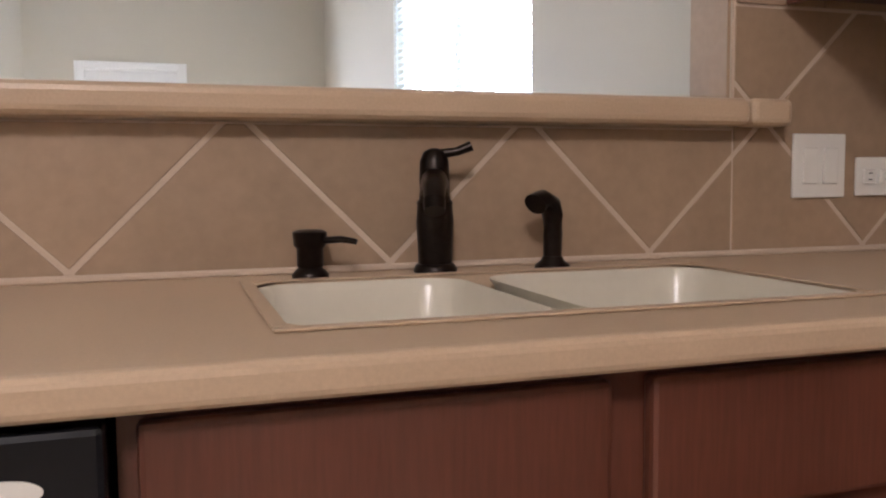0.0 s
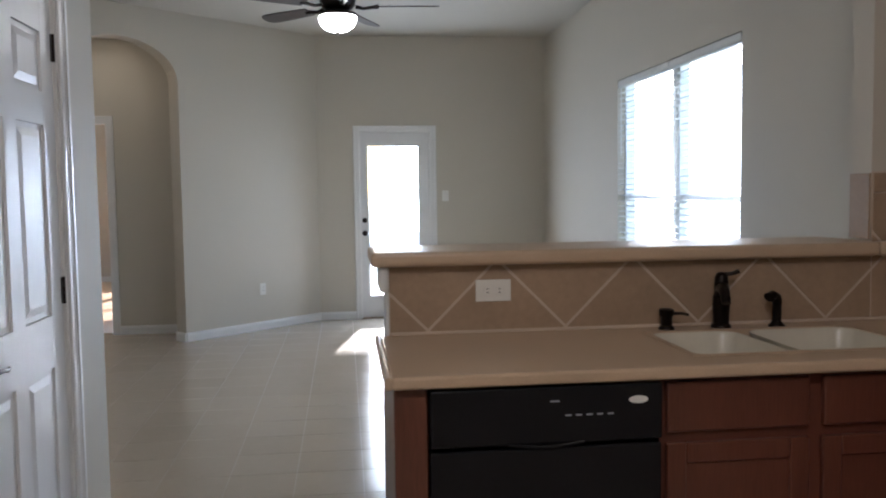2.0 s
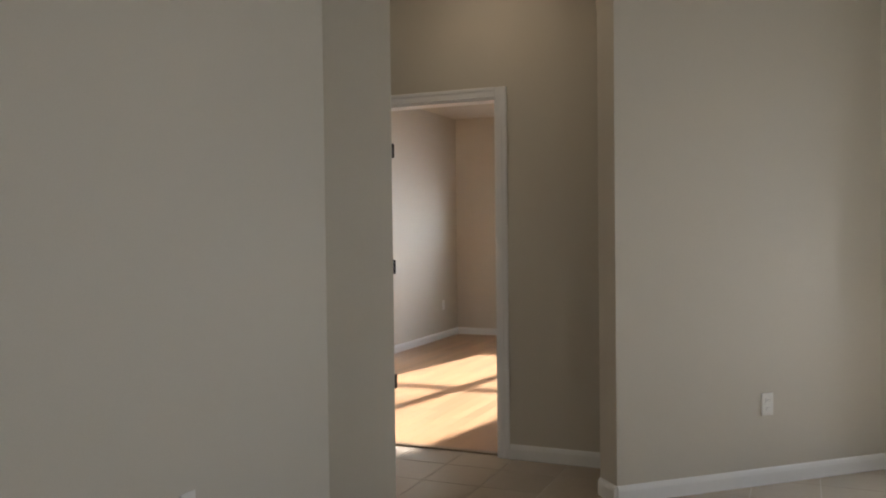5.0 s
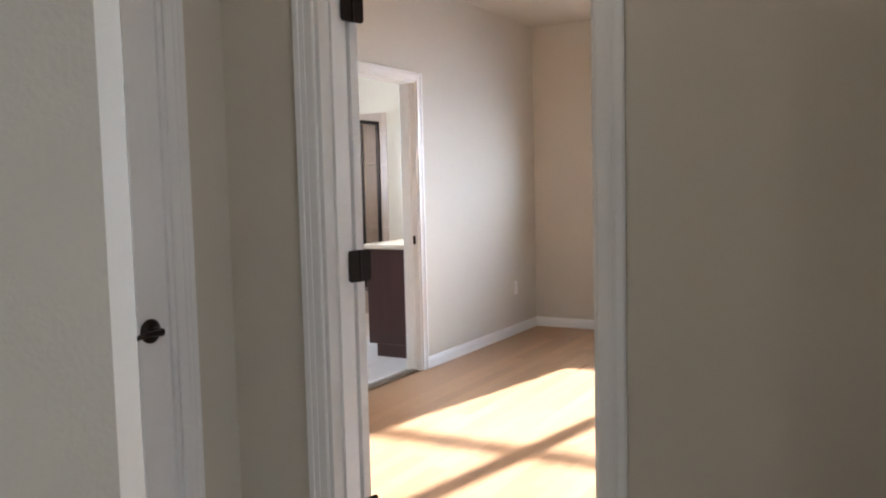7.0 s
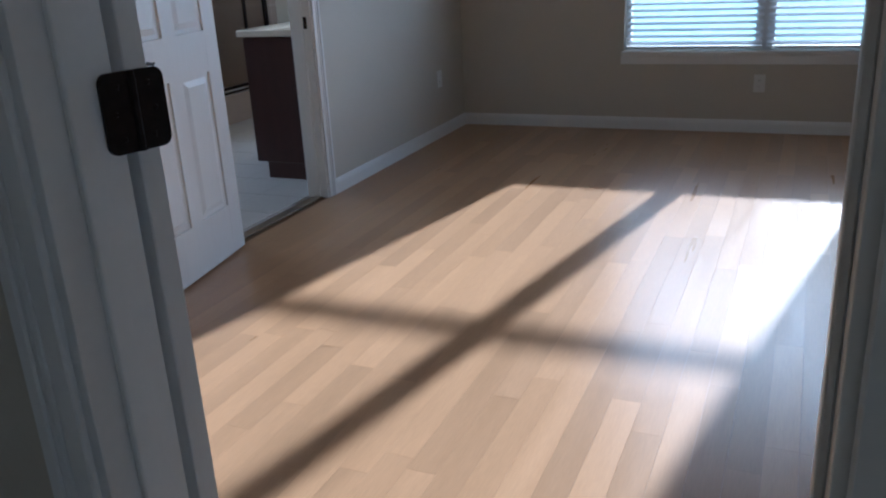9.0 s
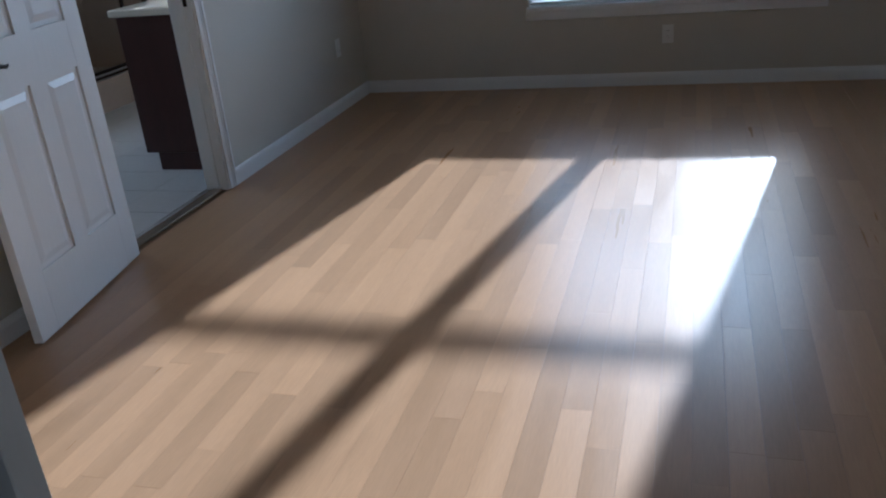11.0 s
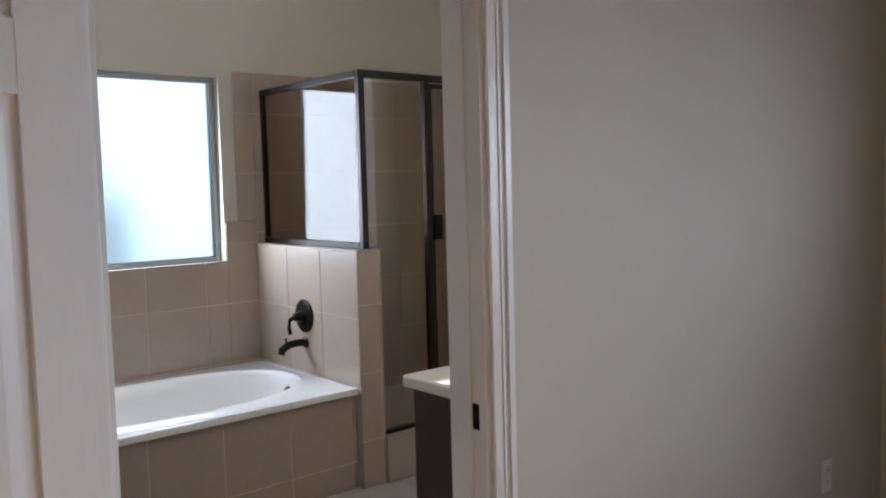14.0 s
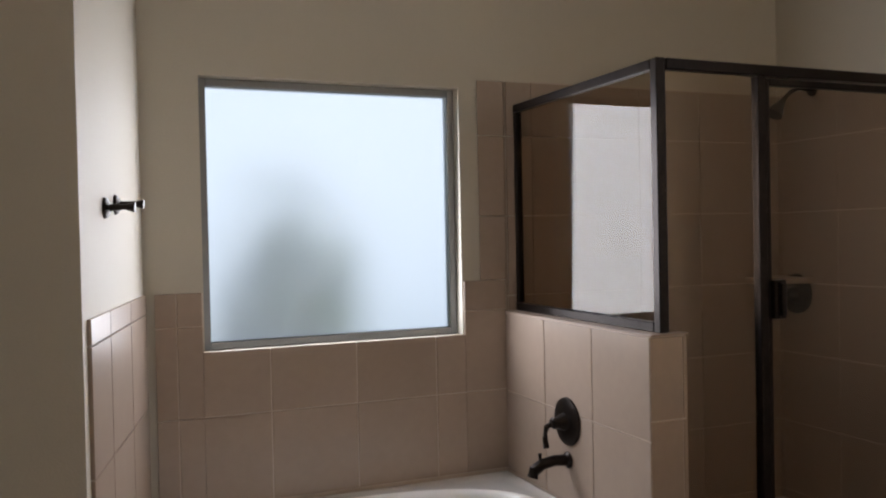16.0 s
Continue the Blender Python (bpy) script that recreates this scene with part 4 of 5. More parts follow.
# living room window, on the east wall
w2 = local_thing("window_2", pose(XR, -2.50, 0, 0, 0, 270), "white vinyl twin double-hung window", "window", kind="structure")
for a, b in ((0.0, 1.04), (1.09, 2.13)):
    window_unit(w2, a, b, 0.635, 2.25, 1.32)
part("mullion_post", box(1.04, 1.09, 0.05, 0.14, 0.635, 2.25), VINYLF, w2)
part("window_sill", box(-0.04, 2.17, -0.035, 0.06, 0.602, 0.635, 0.006), TRIM, w2, "white painted window sill")
blind(pose(XR - 0.005, -2.51, 0, 0, 0, 270), 1.05, 0.64, 2.245, "white horizontal slat blind lowered with slats open", "living room blinds", 6)
blind(pose(XR - 0.005, -3.57, 0, 0, 0, 270), 1.05, 0.64, 2.245, "white horizontal slat blind lowered with slats open", "living room blinds", 6)

# bathroom picture window with frosted pane
w3 = local_thing("window_3", pose(-7.83, 2.495, 0, 0, 0, 90), "grey-framed fixed window with frosted glass", "window", kind="structure")
for b in ((0.0, 0.03, 1.08, 2.09), (0.995, 1.025, 1.08, 2.09), (0.03, 0.995, 1.08, 1.11), (0.03, 0.995, 2.06, 2.09)):
    part("window_frame", box(b[0], b[1], 0.055, 0.10, b[2], b[3], 0.003, 1), ALUF, w3)
pn = part("pane", box(0.03, 0.995, 0.075, 0.081, 1.11, 2.06), FROST, w3, "frosted glass pane")
pn.visible_shadow = False


# patio door leaf
def patio_door():
    e = local_thing("patio_door", pose(0.072, 0.055, 0), "white patio door with a full glass pane", "door")
    w, t = 0.744, 0.022
    g0, g1, h0, h1 = 0.072, 0.632, 0.24, 1.882
    bm = bm_new()
    add_box(bm, 0, g0, -t, t, 0.012, 2.022)
    add_box(bm, g1, w, -t, t, 0.012, 2.022)
    add_box(bm, g0, g1, -t, t, 0.012, h0)
    add_box(bm, g0, g1, -t, t, h1, 2.022)
    leaf = part("door_leaf", bm, DOORW, e)
    bm = bm_new()
    for b in ((g0 - 0.02, g0 + 0.012, h0 - 0.02, h1 + 0.02), (g1 - 0.012, g1 + 0.02, h0 - 0.02, h1 + 0.02), (g0 + 0.012, g1 - 0.012, h0 - 0.02, h0 + 0.012), (g0 + 0.012, g1 - 0.012, h1 - 0.012, h1 + 0.02)):
        add_box(bm, b[0], b[1], -t - 0.010, -t, b[2], b[3], 0.004, 2)
    part("glazing_bead", bm, TRIM, leaf)
    p = part("pane", box(g0, g1, -0.003, 0.003, h0, h1), GLASS, leaf)
    p.visible_shadow = False
    for z, r in ((1.075, 0.028), (0.935, 0.030)):
        k = part("knob" if z < 1 else "deadbolt", add_turn(bm_new(), [(0, 0.062 if z < 1 else 0.024), (0.018, 0.058 if z < 1 else 0.022), (r * 0.95, 0.045 if z < 1 else 0.016), (0.012, 0.026 if z < 1 else 0.012), (r, 0.008), (r, 0), (0, 0)], (0, 0, 0), "z", 20), BRONZE, e, "dark bronze door hardware", True)
        k.matrix_local = pose(0.034, -t, z, 90)
    part("threshold", box(-0.02, w + 0.02, -0.06, 0.06, 0.0, 0.012, 0.003, 1), STRIP, e)


patio_door()

# ---- bathroom ----
KW0, KW1, XT = 3.71, 3.85, -6.88          # knee wall faces and the tub's front
solid("knee_wall", box(-7.83, XT + 0.05, KW0 + 0.003, KW1 - 0.003, 0, 1.165), BATHG, "tiled low wall between tub and shower", "wall")


def stub_wall():
    a, b = Vector((-7.83, 2.29)), Vector((-6.88, 2.11))
    d = (b - a).normalized()
    n = Vector((-d.y, d.x))
    bm = bm_new()
    pts = [a, b, b - n * -0.0 + Vector((0, -0.9)), Vector((-7.83, 1.3))]
    lo = [bm.verts.new((p.x, p.y, 0)) for p in pts]
    hi = [bm.verts.new((p.x, p.y, H2)) for p in pts]
    bm.faces.new(lo)
    bm.faces.new(hi)
    for i in range(4):
        j = (i + 1) % 4
        bm.faces.new((lo[i], lo[j], hi[j], hi[i]))
    solid("wall_tub_end", bm, PAINT, "painted wall at the end of the tub", "wall")
    return a, b, d, n


SA, SB, SD, SN = stub_wall()


def tub():
    e = thing("bathtub", (-7.36, 2.95, 0), "white acrylic drop-in oval bathtub in a tiled deck", "bathtub")
    x0, x1, y0, y1, z = -7.82, XT + 0.02, 2.19, KW0 - 0.004, 0.50
    cx, cy, rx, ry = (x0 + x1) / 2 - 0.01, (y0 + y1) / 2 + 0.01, 0.37, 0.66
    bm = bm_new()
    n = 64

    def edge(a):
        c, s = math.cos(a), math.sin(a)
        k = min(((x1 if c > 0 else x0) - cx) / c if abs(c) > 1e-6 else 9, ((y1 if s > 0 else y0) - cy) / s if abs(s) > 1e-6 else 9)
        return cx + c * k, cy + s * k

    angles = [2 * math.pi * i / n for i in range(n)] + [math.atan2(yy - cy, xx - cx) % (2 * math.pi) for xx in (x0, x1) for yy in (y0, y1)]
    angles = sorted(angles)
    rings = [[bm.verts.new((*edge(a), z)) for a in angles]]
    for fx, fy, dz in ((1.06, 1.035, 0.0), (1.03, 1.02, 0.007), (1.0, 1.0, 0.004), (0.97, 0.98, -0.012), (0.93, 0.955, -0.07), (0.86, 0.90, -0.22), (0.74, 0.80, -0.36), (0.55, 0.64, -0.40)):
        rings.append([bm.verts.new((cx + rx * fx * abs(math.cos(a)) ** 0.85 * math.copysign(1, math.cos(a)), cy + ry * fy * abs(math.sin(a)) ** 0.85 * math.copysign(1, math.sin(a)), z + dz)) for a in angles])
    for a, b in zip(rings, rings[1:]):
        for i in range(len(a)):
            j = (i + 1) % len(a)
            bm.faces.new((a[i], a[j], b[j], b[i]))
    bm.faces.new(rings[-1])
    part("basin", bm, TUBM, e, smooth=True)
    bm = add_box(bm_new(), x1 - 0.004, x1 + 0.022, y0, y1, z - 0.032, z + 0.004, 0.010, 3)
    part("front_lip", bm, TUBM, e)
    o = part("overflow_cover", add_turn(bm_new(), [(0, 0.012), (0.028, 0.010), (0.036, 0.004), (0.036, 0), (0, 0)], (0, 0, 0), "z", 24), BRONZE, e, "dark bronze overflow cover", True)
    o.matrix_parent_inverse = Matrix.Identity(4)
    o.matrix_local = Matrix.Translation((cx + 0.06 + 7.36, cy + ry * 0.925 - 2.95, z - 0.075)) @ Matrix.Rotation(radians(72), 4, "X")
    ap = solid("tub_apron", box(XT - 0.03, XT + 0.004, 2.16, KW0, 0.0, 0.468), BATHG, "tan tiled front of the bathtub", "wall")
    return ap


APRON = tub()


def tub_fittings():
    e = thing("tub_spout", (-7.325, KW0, 0.66), "oil-rubbed bronze tub spout on the tiled wall", "tub spout")
    y, x, z = KW0 - 0.002, -7.325, 0.665
    part("flange", add_turn(bm_new(), [(0, 0), (0.030, 0), (0.030, -0.006), (0.022, -0.014), (0, -0.014)], (x, y, z), "y", 20), BRONZE, e, smooth=True)
    part("spout", add_tube(bm_new(), [(x, y - 0.008, z), (x, y - 0.06, z + 0.004), (x, y - 0.11, z - 0.004), (x, y - 0.14, z - 0.022), (x, y - 0.148, z - 0.046)], [0.021, 0.020, 0.0205, 0.0215, 0.021], 16), BRONZE, e, smooth=True)
    part("diverter", add_tube(bm_new(), [(x, y - 0.115, z + 0.012), (x, y - 0.117, z + 0.036)], [0.005, 0.007], 10), BRONZE, e, smooth=True)
    z = 0.805
    e = thing("tub_valve", (x, KW0, z), "oil-rubbed bronze round tub valve with lever", "valve")
    pl = part("plate", add_turn(bm_new(), [(0, 0), (0.088, 0), (0.086, -0.006), (0.07, -0.012), (0.035, -0.016), (0, -0.016)], (x, y, z), "y", 32), BRONZE, e, smooth=True)
    part("hub", add_turn(bm_new(), [(0.034, -0.014), (0.028, -0.03), (0.02, -0.045), (0.022, -0.06), (0.014, -0.07), (0, -0.072)], (x, y, z), "y", 20), BRONZE, pl, smooth=True)
    part("lever", add_tube(bm_new(), [(x, y - 0.06, z), (x - 0.004, y - 0.085, z - 0.012), (x - 0.008, y - 0.09, z - 0.05), (x - 0.008, y - 0.086, z - 0.088)], [0.010, 0.011, 0.0095, 0.012], 12), BRONZE, e, smooth=True)


tub_fittings()


def shower():
    f = -6.86
    zt, zk = 2.03, 1.17
    e = thing("shower_enclosure", (f, 4.4, 0.12), "dark bronze framed glass shower enclosure over a tiled low wall", "shower")
    fw = 0.032
    ym = (KW0 + KW1) / 2

    def bar(name, *b):
        return part(name, box(*b, bev=0.003, seg=1), BRONZE, e)

    bar("wall_channel", -7.826, -7.80, ym - 0.014, ym + 0.014, zk + fw, zt - fw)
    bar("top_rail", -7.826, f - 0.02, ym - 0.016, ym + 0.016, zt - fw, zt)
    bar("sill_rail", -7.826, f - 0.02, ym - 0.016, ym + 0.016, zk, zk + fw)
    bar("corner_post", f - 0.016, f + 0.018, ym - 0.018, ym + 0.018, zk, zt)
    bar("front_header", f - 0.016, f + 0.018, ym + 0.022, 5.196, zt - 0.036, zt)
    bar("door_post", f - 0.018, f + 0.018, 4.165, 4.20, 0.255, zt - 0.036)
    bar("door_edge", f - 0.012, f + 0.012, 4.203, 4.22, 0.27, zt - 0.042)
    bar("door_edge", f - 0.012, f + 0.012, 4.875, 4.90, 0.27, zt - 0.042)
    bar("door_rail", f - 0.012, f + 0.012, 4.22, 4.875, 0.27, 0.295)
    bar("door_rail", f - 0.012, f + 0.012, 4.22, 4.875, zt - 0.066, zt - 0.042)
    bar("far_post", f - 0.018, f + 0.018, 5.17, 5.196, 0.255, zt - 0.036)
    bar("curb_rail", f - 0.016, f + 0.016, KW1, 5.17, 0.237, 0.255)
    for b in ((-7.80, f - 0.02, ym - 0.003, ym + 0.003, zk + fw, zt - fw), (f - 0.003, f + 0.003, ym + 0.022, 4.165, 0.255, zt - 0.036),
              (f - 0.003, f + 0.003, 4.22, 4.875, 0.295, zt - 0.066), (f - 0.003, f + 0.003, 4.90, 5.17, 0.255, zt - 0.036)):
        p = part("glass_panel", box(*b), SHGLASS, e, "clear shower glass")
        p.visible_shadow = False
    h = part("door_handle", box(f + 0.012, f + 0.04, 4.205, 4.255, 1.19, 1.32, 0.006), BRONZE, e, "dark bronze door pull")
    part("grip", box(f + 0.04, f + 0.056, 4.22, 4.24, 1.20, 1.31, 0.004), BRONZE, h)
    solid("shower_curb", box(f - 0.05, f + 0.05, KW1 - 0.006, 5.2, 0, 0.236, 0.006), BATHT, "tan tiled shower curb", "curb")
    solid("shower_pan", box(-7.828, f - 0.052, KW1 - 0.006, 5.198, 0, 0.19), TUBM, "cream shower floor pan", "shower pan")
    e = thing("hand_shower", (-7.60, 5.19, 2.08), "oil-rubbed bronze shower head on a bent arm", "shower head")
    part("flange", add_turn(bm_new(), [(0, 0), (0.03, 0), (0.026, -0.008), (0.01, -0.014), (0, -0.014)], (-7.60, 5.188, 2.12), "y", 20), BRONZE, e, smooth=True)
    part("arm", add_tube(bm_new(), [(-7.60, 5.185, 2.12), (-7.60, 5.10, 2.125), (-7.60, 5.05, 2.10), (-7.60, 5.01, 2.06)], 0.010), BRONZE, e, smooth=True)
    part("head", add_tube(bm_new(), [(-7.60, 5.015, 2.065), (-7.60, 4.995, 2.045), (-7.60, 4.975, 2.02), (-7.60, 4.96, 2.0)], [0.014, 0.02, 0.034, 0.038], 20), BRONZE, e, smooth=True)
    e = thing("shower_valve", (-7.71, 5.19, 1.18), "oil-rubbed bronze round shower valve with lever", "valve")
    pl = part("plate", add_turn(bm_new(), [(0, 0), (0.095, 0), (0.092, -0.008), (0.07, -0.014), (0.03, -0.018), (0, -0.018)], (-7.71, 5.188, 1.18), "y", 32), BRONZE, e, smooth=True)
    part("hub", add_turn(bm_new(), [(0.032, -0.014), (0.026, -0.04), (0.018, -0.06), (0, -0.062)], (-7.71, 5.188, 1.18), "y", 20), BRONZE, pl, smooth=True)
    part("lever", add_tube(bm_new(), [(-7.71, 5.13, 1.18), (-7.73, 5.12, 1.15), (-7.74, 5.118, 1.10)], [0.01, 0.009, 0.011], 12), BRONZE, e, smooth=True)
    e = thing("corner_shelf", (-7.75, 5.1, 1.25), "tan ceramic corner shelf in the shower", "shelf")
    bm = bm_new()
    pts = [(-7.818, 5.188)] + [(-7.818 + 0.21 * math.cos(radians(-90 + 9 * k)) , 5.188 + 0.21 * math.sin(radians(-90 + 9 * k))) for k in range(11)]
    lo = [bm.verts.new((px, py, 1.235)) for px, py in pts]
    hi = [bm.verts.new((px, py, 1.262)) for px, py in pts]
    bm.faces.new(lo)
    bm.faces.new(hi)
    for i in range(len(pts)):
        j = (i + 1) % len(pts)
        bm.faces.new((lo[i], lo[j], hi[j], hi[i]))
    part("shelf_plate", bm, BATHT, e)


shower()


def vanity():
    e = thing("vanity_cabinet", (-5.3, 3.9, 0), "dark espresso wood bathroom vanity cabinet", "vanity")
    x0, x1, y0, y1 = -5.545, -4.993, 3.03, 4.75
    bm = add_box(bm_new(), x0, x1, y0, y1, 0.10, 0.845, 0.002, 1)
    add_box(bm, x0 + 0.075, x1, y0, y1, 0.0, 0.0995)
    part("body", bm, CABWOOD_DARK, e)
    for k in range(3):
        a = y0 + 0.03 + k * 0.555
        cab_front(e, "cabinet_door", "x", x0, a, a + 0.53, 0.13, 0.655, -1, mat=CABWOOD_DARK)
        slab_front(e, "x", x0, a, a + 0.53, 0.68, 0.82, -1, CABWOOD_DARK)
    t = thing("marble_countertop", (-5.3, 3.9, 0.845), "cream cultured marble vanity top", "countertop")
    part("slab", box(x0 - 0.03, x1, y0 - 0.022, y1, 0.846, 0.885, 0.010, 3), MARBLE, t)
    part("backsplash", box(x1 - 0.02, x1 - 0.001, y0 - 0.02, y1, 0.886, 0.975, 0.004), MARBLE, t)
    l = thing("vanity_light", (-4.995, 3.9, 2.05), "bronze bathroom light bar with lit glass shades", "lamp")
    part("back_plate", box(-5.02, -4.992, 3.5, 4.3, 2.08, 2.18, 0.006), BRONZE, l)
    for k in range(3):
        y = 3.62 + 0.28 * k
        a = part("arm", add_tube(bm_new(), [(-5.02, y, 2.13), (-5.09, y, 2.13), (-5.10, y, 2.09)], 0.008), BRONZE, l, smooth=True)
        part("shade", add_turn(bm_new(), [(0.028, 2.09), (0.05, 2.05), (0.06, 1.99), (0.062, 1.96), (0.058, 1.96), (0.046, 2.05), (0.02, 2.085), (0, 2.085)], (-5.10, y, 0), "z", 20), LAMPG, a, "lit glass shade", True)


vanity()


def robe_hook():
    c = SA + (SB - SA) * 0.52
    m = Matrix.Translation((c.x, c.y, 1.60)) @ Matrix.Rotation(math.atan2(SD.y, SD.x) + math.pi, 4, "Z")
    for s, dz in ((0.0, 0.0), (0.16, -0.015)):
        e = local_thing("towel_post", m @ Matrix.Translation((-s, 0, dz)), "oil-rubbed bronze towel post on the painted wall", "towel holder")
        part("plate", add_turn(bm_new(), [(0, 0), (0.03, 0), (0.028, -0.008), (0.016, -0.016), (0, -0.016)], (0, 0, 0), "y", 20), BRONZE, e, smooth=True)
        part("stem", add_tube(bm_new(), [(0, -0.012, 0), (0, -0.055, 0.002), (0, -0.082, 0)], [0.011, 0.008, 0.015], 12), BRONZE, e, smooth=True)


robe_hook()

hl = thing("recessed_light", (-2.45, -1.12, 2.9), "small recessed ceiling light with a white ring in the hall", "lamp")
part("ring", add_turn(bm_new(), [(0.062, -0.004), (0.085, -0.004), (0.088, -0.001), (0.062, -0.001)], (-2.45, -1.12, 2.9), "z", 32), TRIM, hl, smooth=True)
part("lens", add_turn(bm_new(), [(0, -0.002), (0.061, -0.002)], (-2.45, -1.12, 2.9), "z", 32), LAMPG, hl, "lit frosted lens", True)
part("door_strip", box(-3.19, -2.43, -0.50, -0.455, 0.0005, 0.009, 0.003, 1), STRIP, tagged(new("threshold_strip"), "brown metal floor strip in the bedroom doorway", "threshold", "", "structure"))
part("door_strip", box(-4.95, -4.90, 1.905, 2.705, 0.0005, 0.009, 0.003, 1), STRIP, tagged(new("threshold_strip"), "brown metal floor strip in the bathroom doorway", "threshold", "", "structure"))

# ---- outdoors ----
solid("ground", box(-60, 60, -60, 80, -0.5, -0.16), LAWN, "green lawn", "ground")
solid("patio", box(-0.35, 6.5, 0.16, 20.5, -0.159, -0.03), CONC, "concrete patio slab", "patio")


# Plain glowing panels added outside the windows in place of a bright view.
solid("backdrop_patio", box(1.3, 14, 21.0, 21.1, -0.16, 5.0), BACK_P, "added glowing panel for the bright view beyond the patio", "backdrop")
solid("backdrop_north", box(-16, 0.1, 11.0, 11.1, -0.16, 2.6), BACK_N, "added glowing panel for the pale view beyond the garden", "backdrop")
solid("backdrop_east", box(9.0, 9.1, -14, 20, -0.16, 4.2), BACK_E, "added glowing panel for the pale view beside the house", "backdrop")
# Self-lit panel added behind the frosted bathroom window.
solid("backdrop_west", box(-12.6, -12.5, -4, 12, -0.16, 4.4), BACK_W, "added glowing panel for the pale view beside the house", "backdrop")


def patio_sun_blocker():
    # Roof added out of view to shorten the sun patch at the patio door.
    e = thing("patio_sun_blocker", (1.0, 2.6, 2.3), "unseen flat roof on two posts added to cut the sun", "patio cover")
    part("roof", box(-0.38, 2.25, 0.16, 5.0, 2.45, 2.6), CEIL, e)
    for x in (-0.25, 2.1):
        part("post", box(x - 0.05, x + 0.05, 4.85, 4.95, -0.16, 2.45), TRIM, e)


patio_sun_blocker()


def shrub(x, y, r, h, seed):
    rng = random.Random(seed)
    e = thing("shrub", (x, y, -0.16), "round dark green garden shrub", "shrub")
    stem = bm_new()
    for k in range(5):
        a = k * 1.3
        add_tube(stem, [(x, y, -0.16), (x + 0.3 * r * math.cos(a), y + 0.3 * r * math.sin(a), h * 0.4), (x + 0.6 * r * math.cos(a), y + 0.6 * r * math.sin(a), h * 0.75)], [0.025, 0.016, 0.006], 6)
    part("branches", stem, FENCE, e)
    vs, fs = [], []
    for i in range(1500):
        u, v, w = rng.gauss(0, 1), rng.gauss(0, 1), rng.gauss(0, 1)
        q = Vector((u, v, w)).normalized() * (0.55 + 0.45 * rng.random()) * (1 + 0.15 * math.sin(5 * u))
        c = Vector((x + q.x * r, y + q.y * r, h * 0.55 + q.z * h * 0.5))
        a = Vector((rng.uniform(-1, 1), rng.uniform(-1, 1), rng.uniform(-1, 1))).normalized()
        b = a.cross(Vector((0.3, 0.5, 0.8))).normalized()
        s = rng.uniform(0.03, 0.055)
        k = len(vs)
        vs += [c - a * s, c + b * s * 0.45, c + a * s, c - b * s * 0.45]
        fs.append((k, k + 1, k + 2, k + 3))
    me = bpy.data.meshes.new("crown")
    me.from_pydata(vs, [], fs)
    me.materials.append(LEAF)
    o = new("crown", me)
    o.parent = e
    o.matrix_parent_inverse = WORLD_BUILT[e.name]
    tagged(o, "dense small green leaves")


shrub(-8.85, 3.02, 0.40, 1.74, 3)
shrub(-9.6, 1.6, 0.5, 1.3, 5)


# ---- tiles and planks ----
def clip(poly, x0, x1, z0, z1):
    for ax, lim, keep in ((0, x0, 1), (0, x1, -1), (1, z0, 1), (1, z1, -1)):
        out = []
        for i, p in enumerate(poly):
            q = poly[(i + 1) % len(poly)]
            a, b = keep * (p[ax] - lim), keep * (q[ax] - lim)
            if a >= 0:
                out.append(p)
            if (a >= 0) != (b >= 0):
                t = a / (a - b)
                out.append((p[0] + t * (q[0] - p[0]), p[1] + t * (q[1] - p[1])))
        poly = out
        if not poly:
            break
    return poly


def tile_piece(parent, name, poly, m, t, material):
    """One tile: a polygon in the wall's own plane, proud by t, with a slightly smaller face."""
    cx, cz = sum(p[0] for p in poly) / len(poly), sum(p[1] for p in poly) / len(poly)
    bm = bm_new()
    lo = [bm.verts.new((p[0] - cx, 0, p[1] - cz)) for p in poly]
    hi = []
    for p in poly:
        v = Vector((p[0] - cx, p[1] - cz))
        v -= v.normalized() * 0.0015
        hi.append(bm.verts.new((v.x, -t, v.y)))
    bm.faces.new(hi)
    for i in range(len(lo)):
        j = (i + 1) % len(lo)
        bm.faces.new((lo[i], lo[j], hi[j], hi[i]))
    o = new(name, as_mesh(name, bm, material))
    o.parent = parent
    o.matrix_local = m @ Matrix.Translation((cx, 0, cz))
    return o


def area(poly):
    return abs(sum(p[0] * q[1] - q[0] * p[1] for p, q in zip(poly, poly[1:] + poly[:1]))) / 2


def diamond_field(parent, m, x0, x1, z0, z1, ox, oz, diag, gap=0.009):
    r = diag / 2 - gap * 0.7071
    for i in range(int((x0 - ox) / diag * 2) - 3, int((x1 - ox) / diag * 2) + 4):
        for j in range(-4, 6):
            if (i + j) % 2:
                continue
            cx, cz = ox + i * diag / 2, oz + j * diag / 2
            poly = clip([(cx, cz - r), (cx + r, cz), (cx, cz + r), (cx - r, cz)], x0, x1, z0, z1)
            if len(poly) > 2 and area(poly) > 2e-4:
                tile_piece(parent, "tile", poly, m, 0.002, SPLASH)


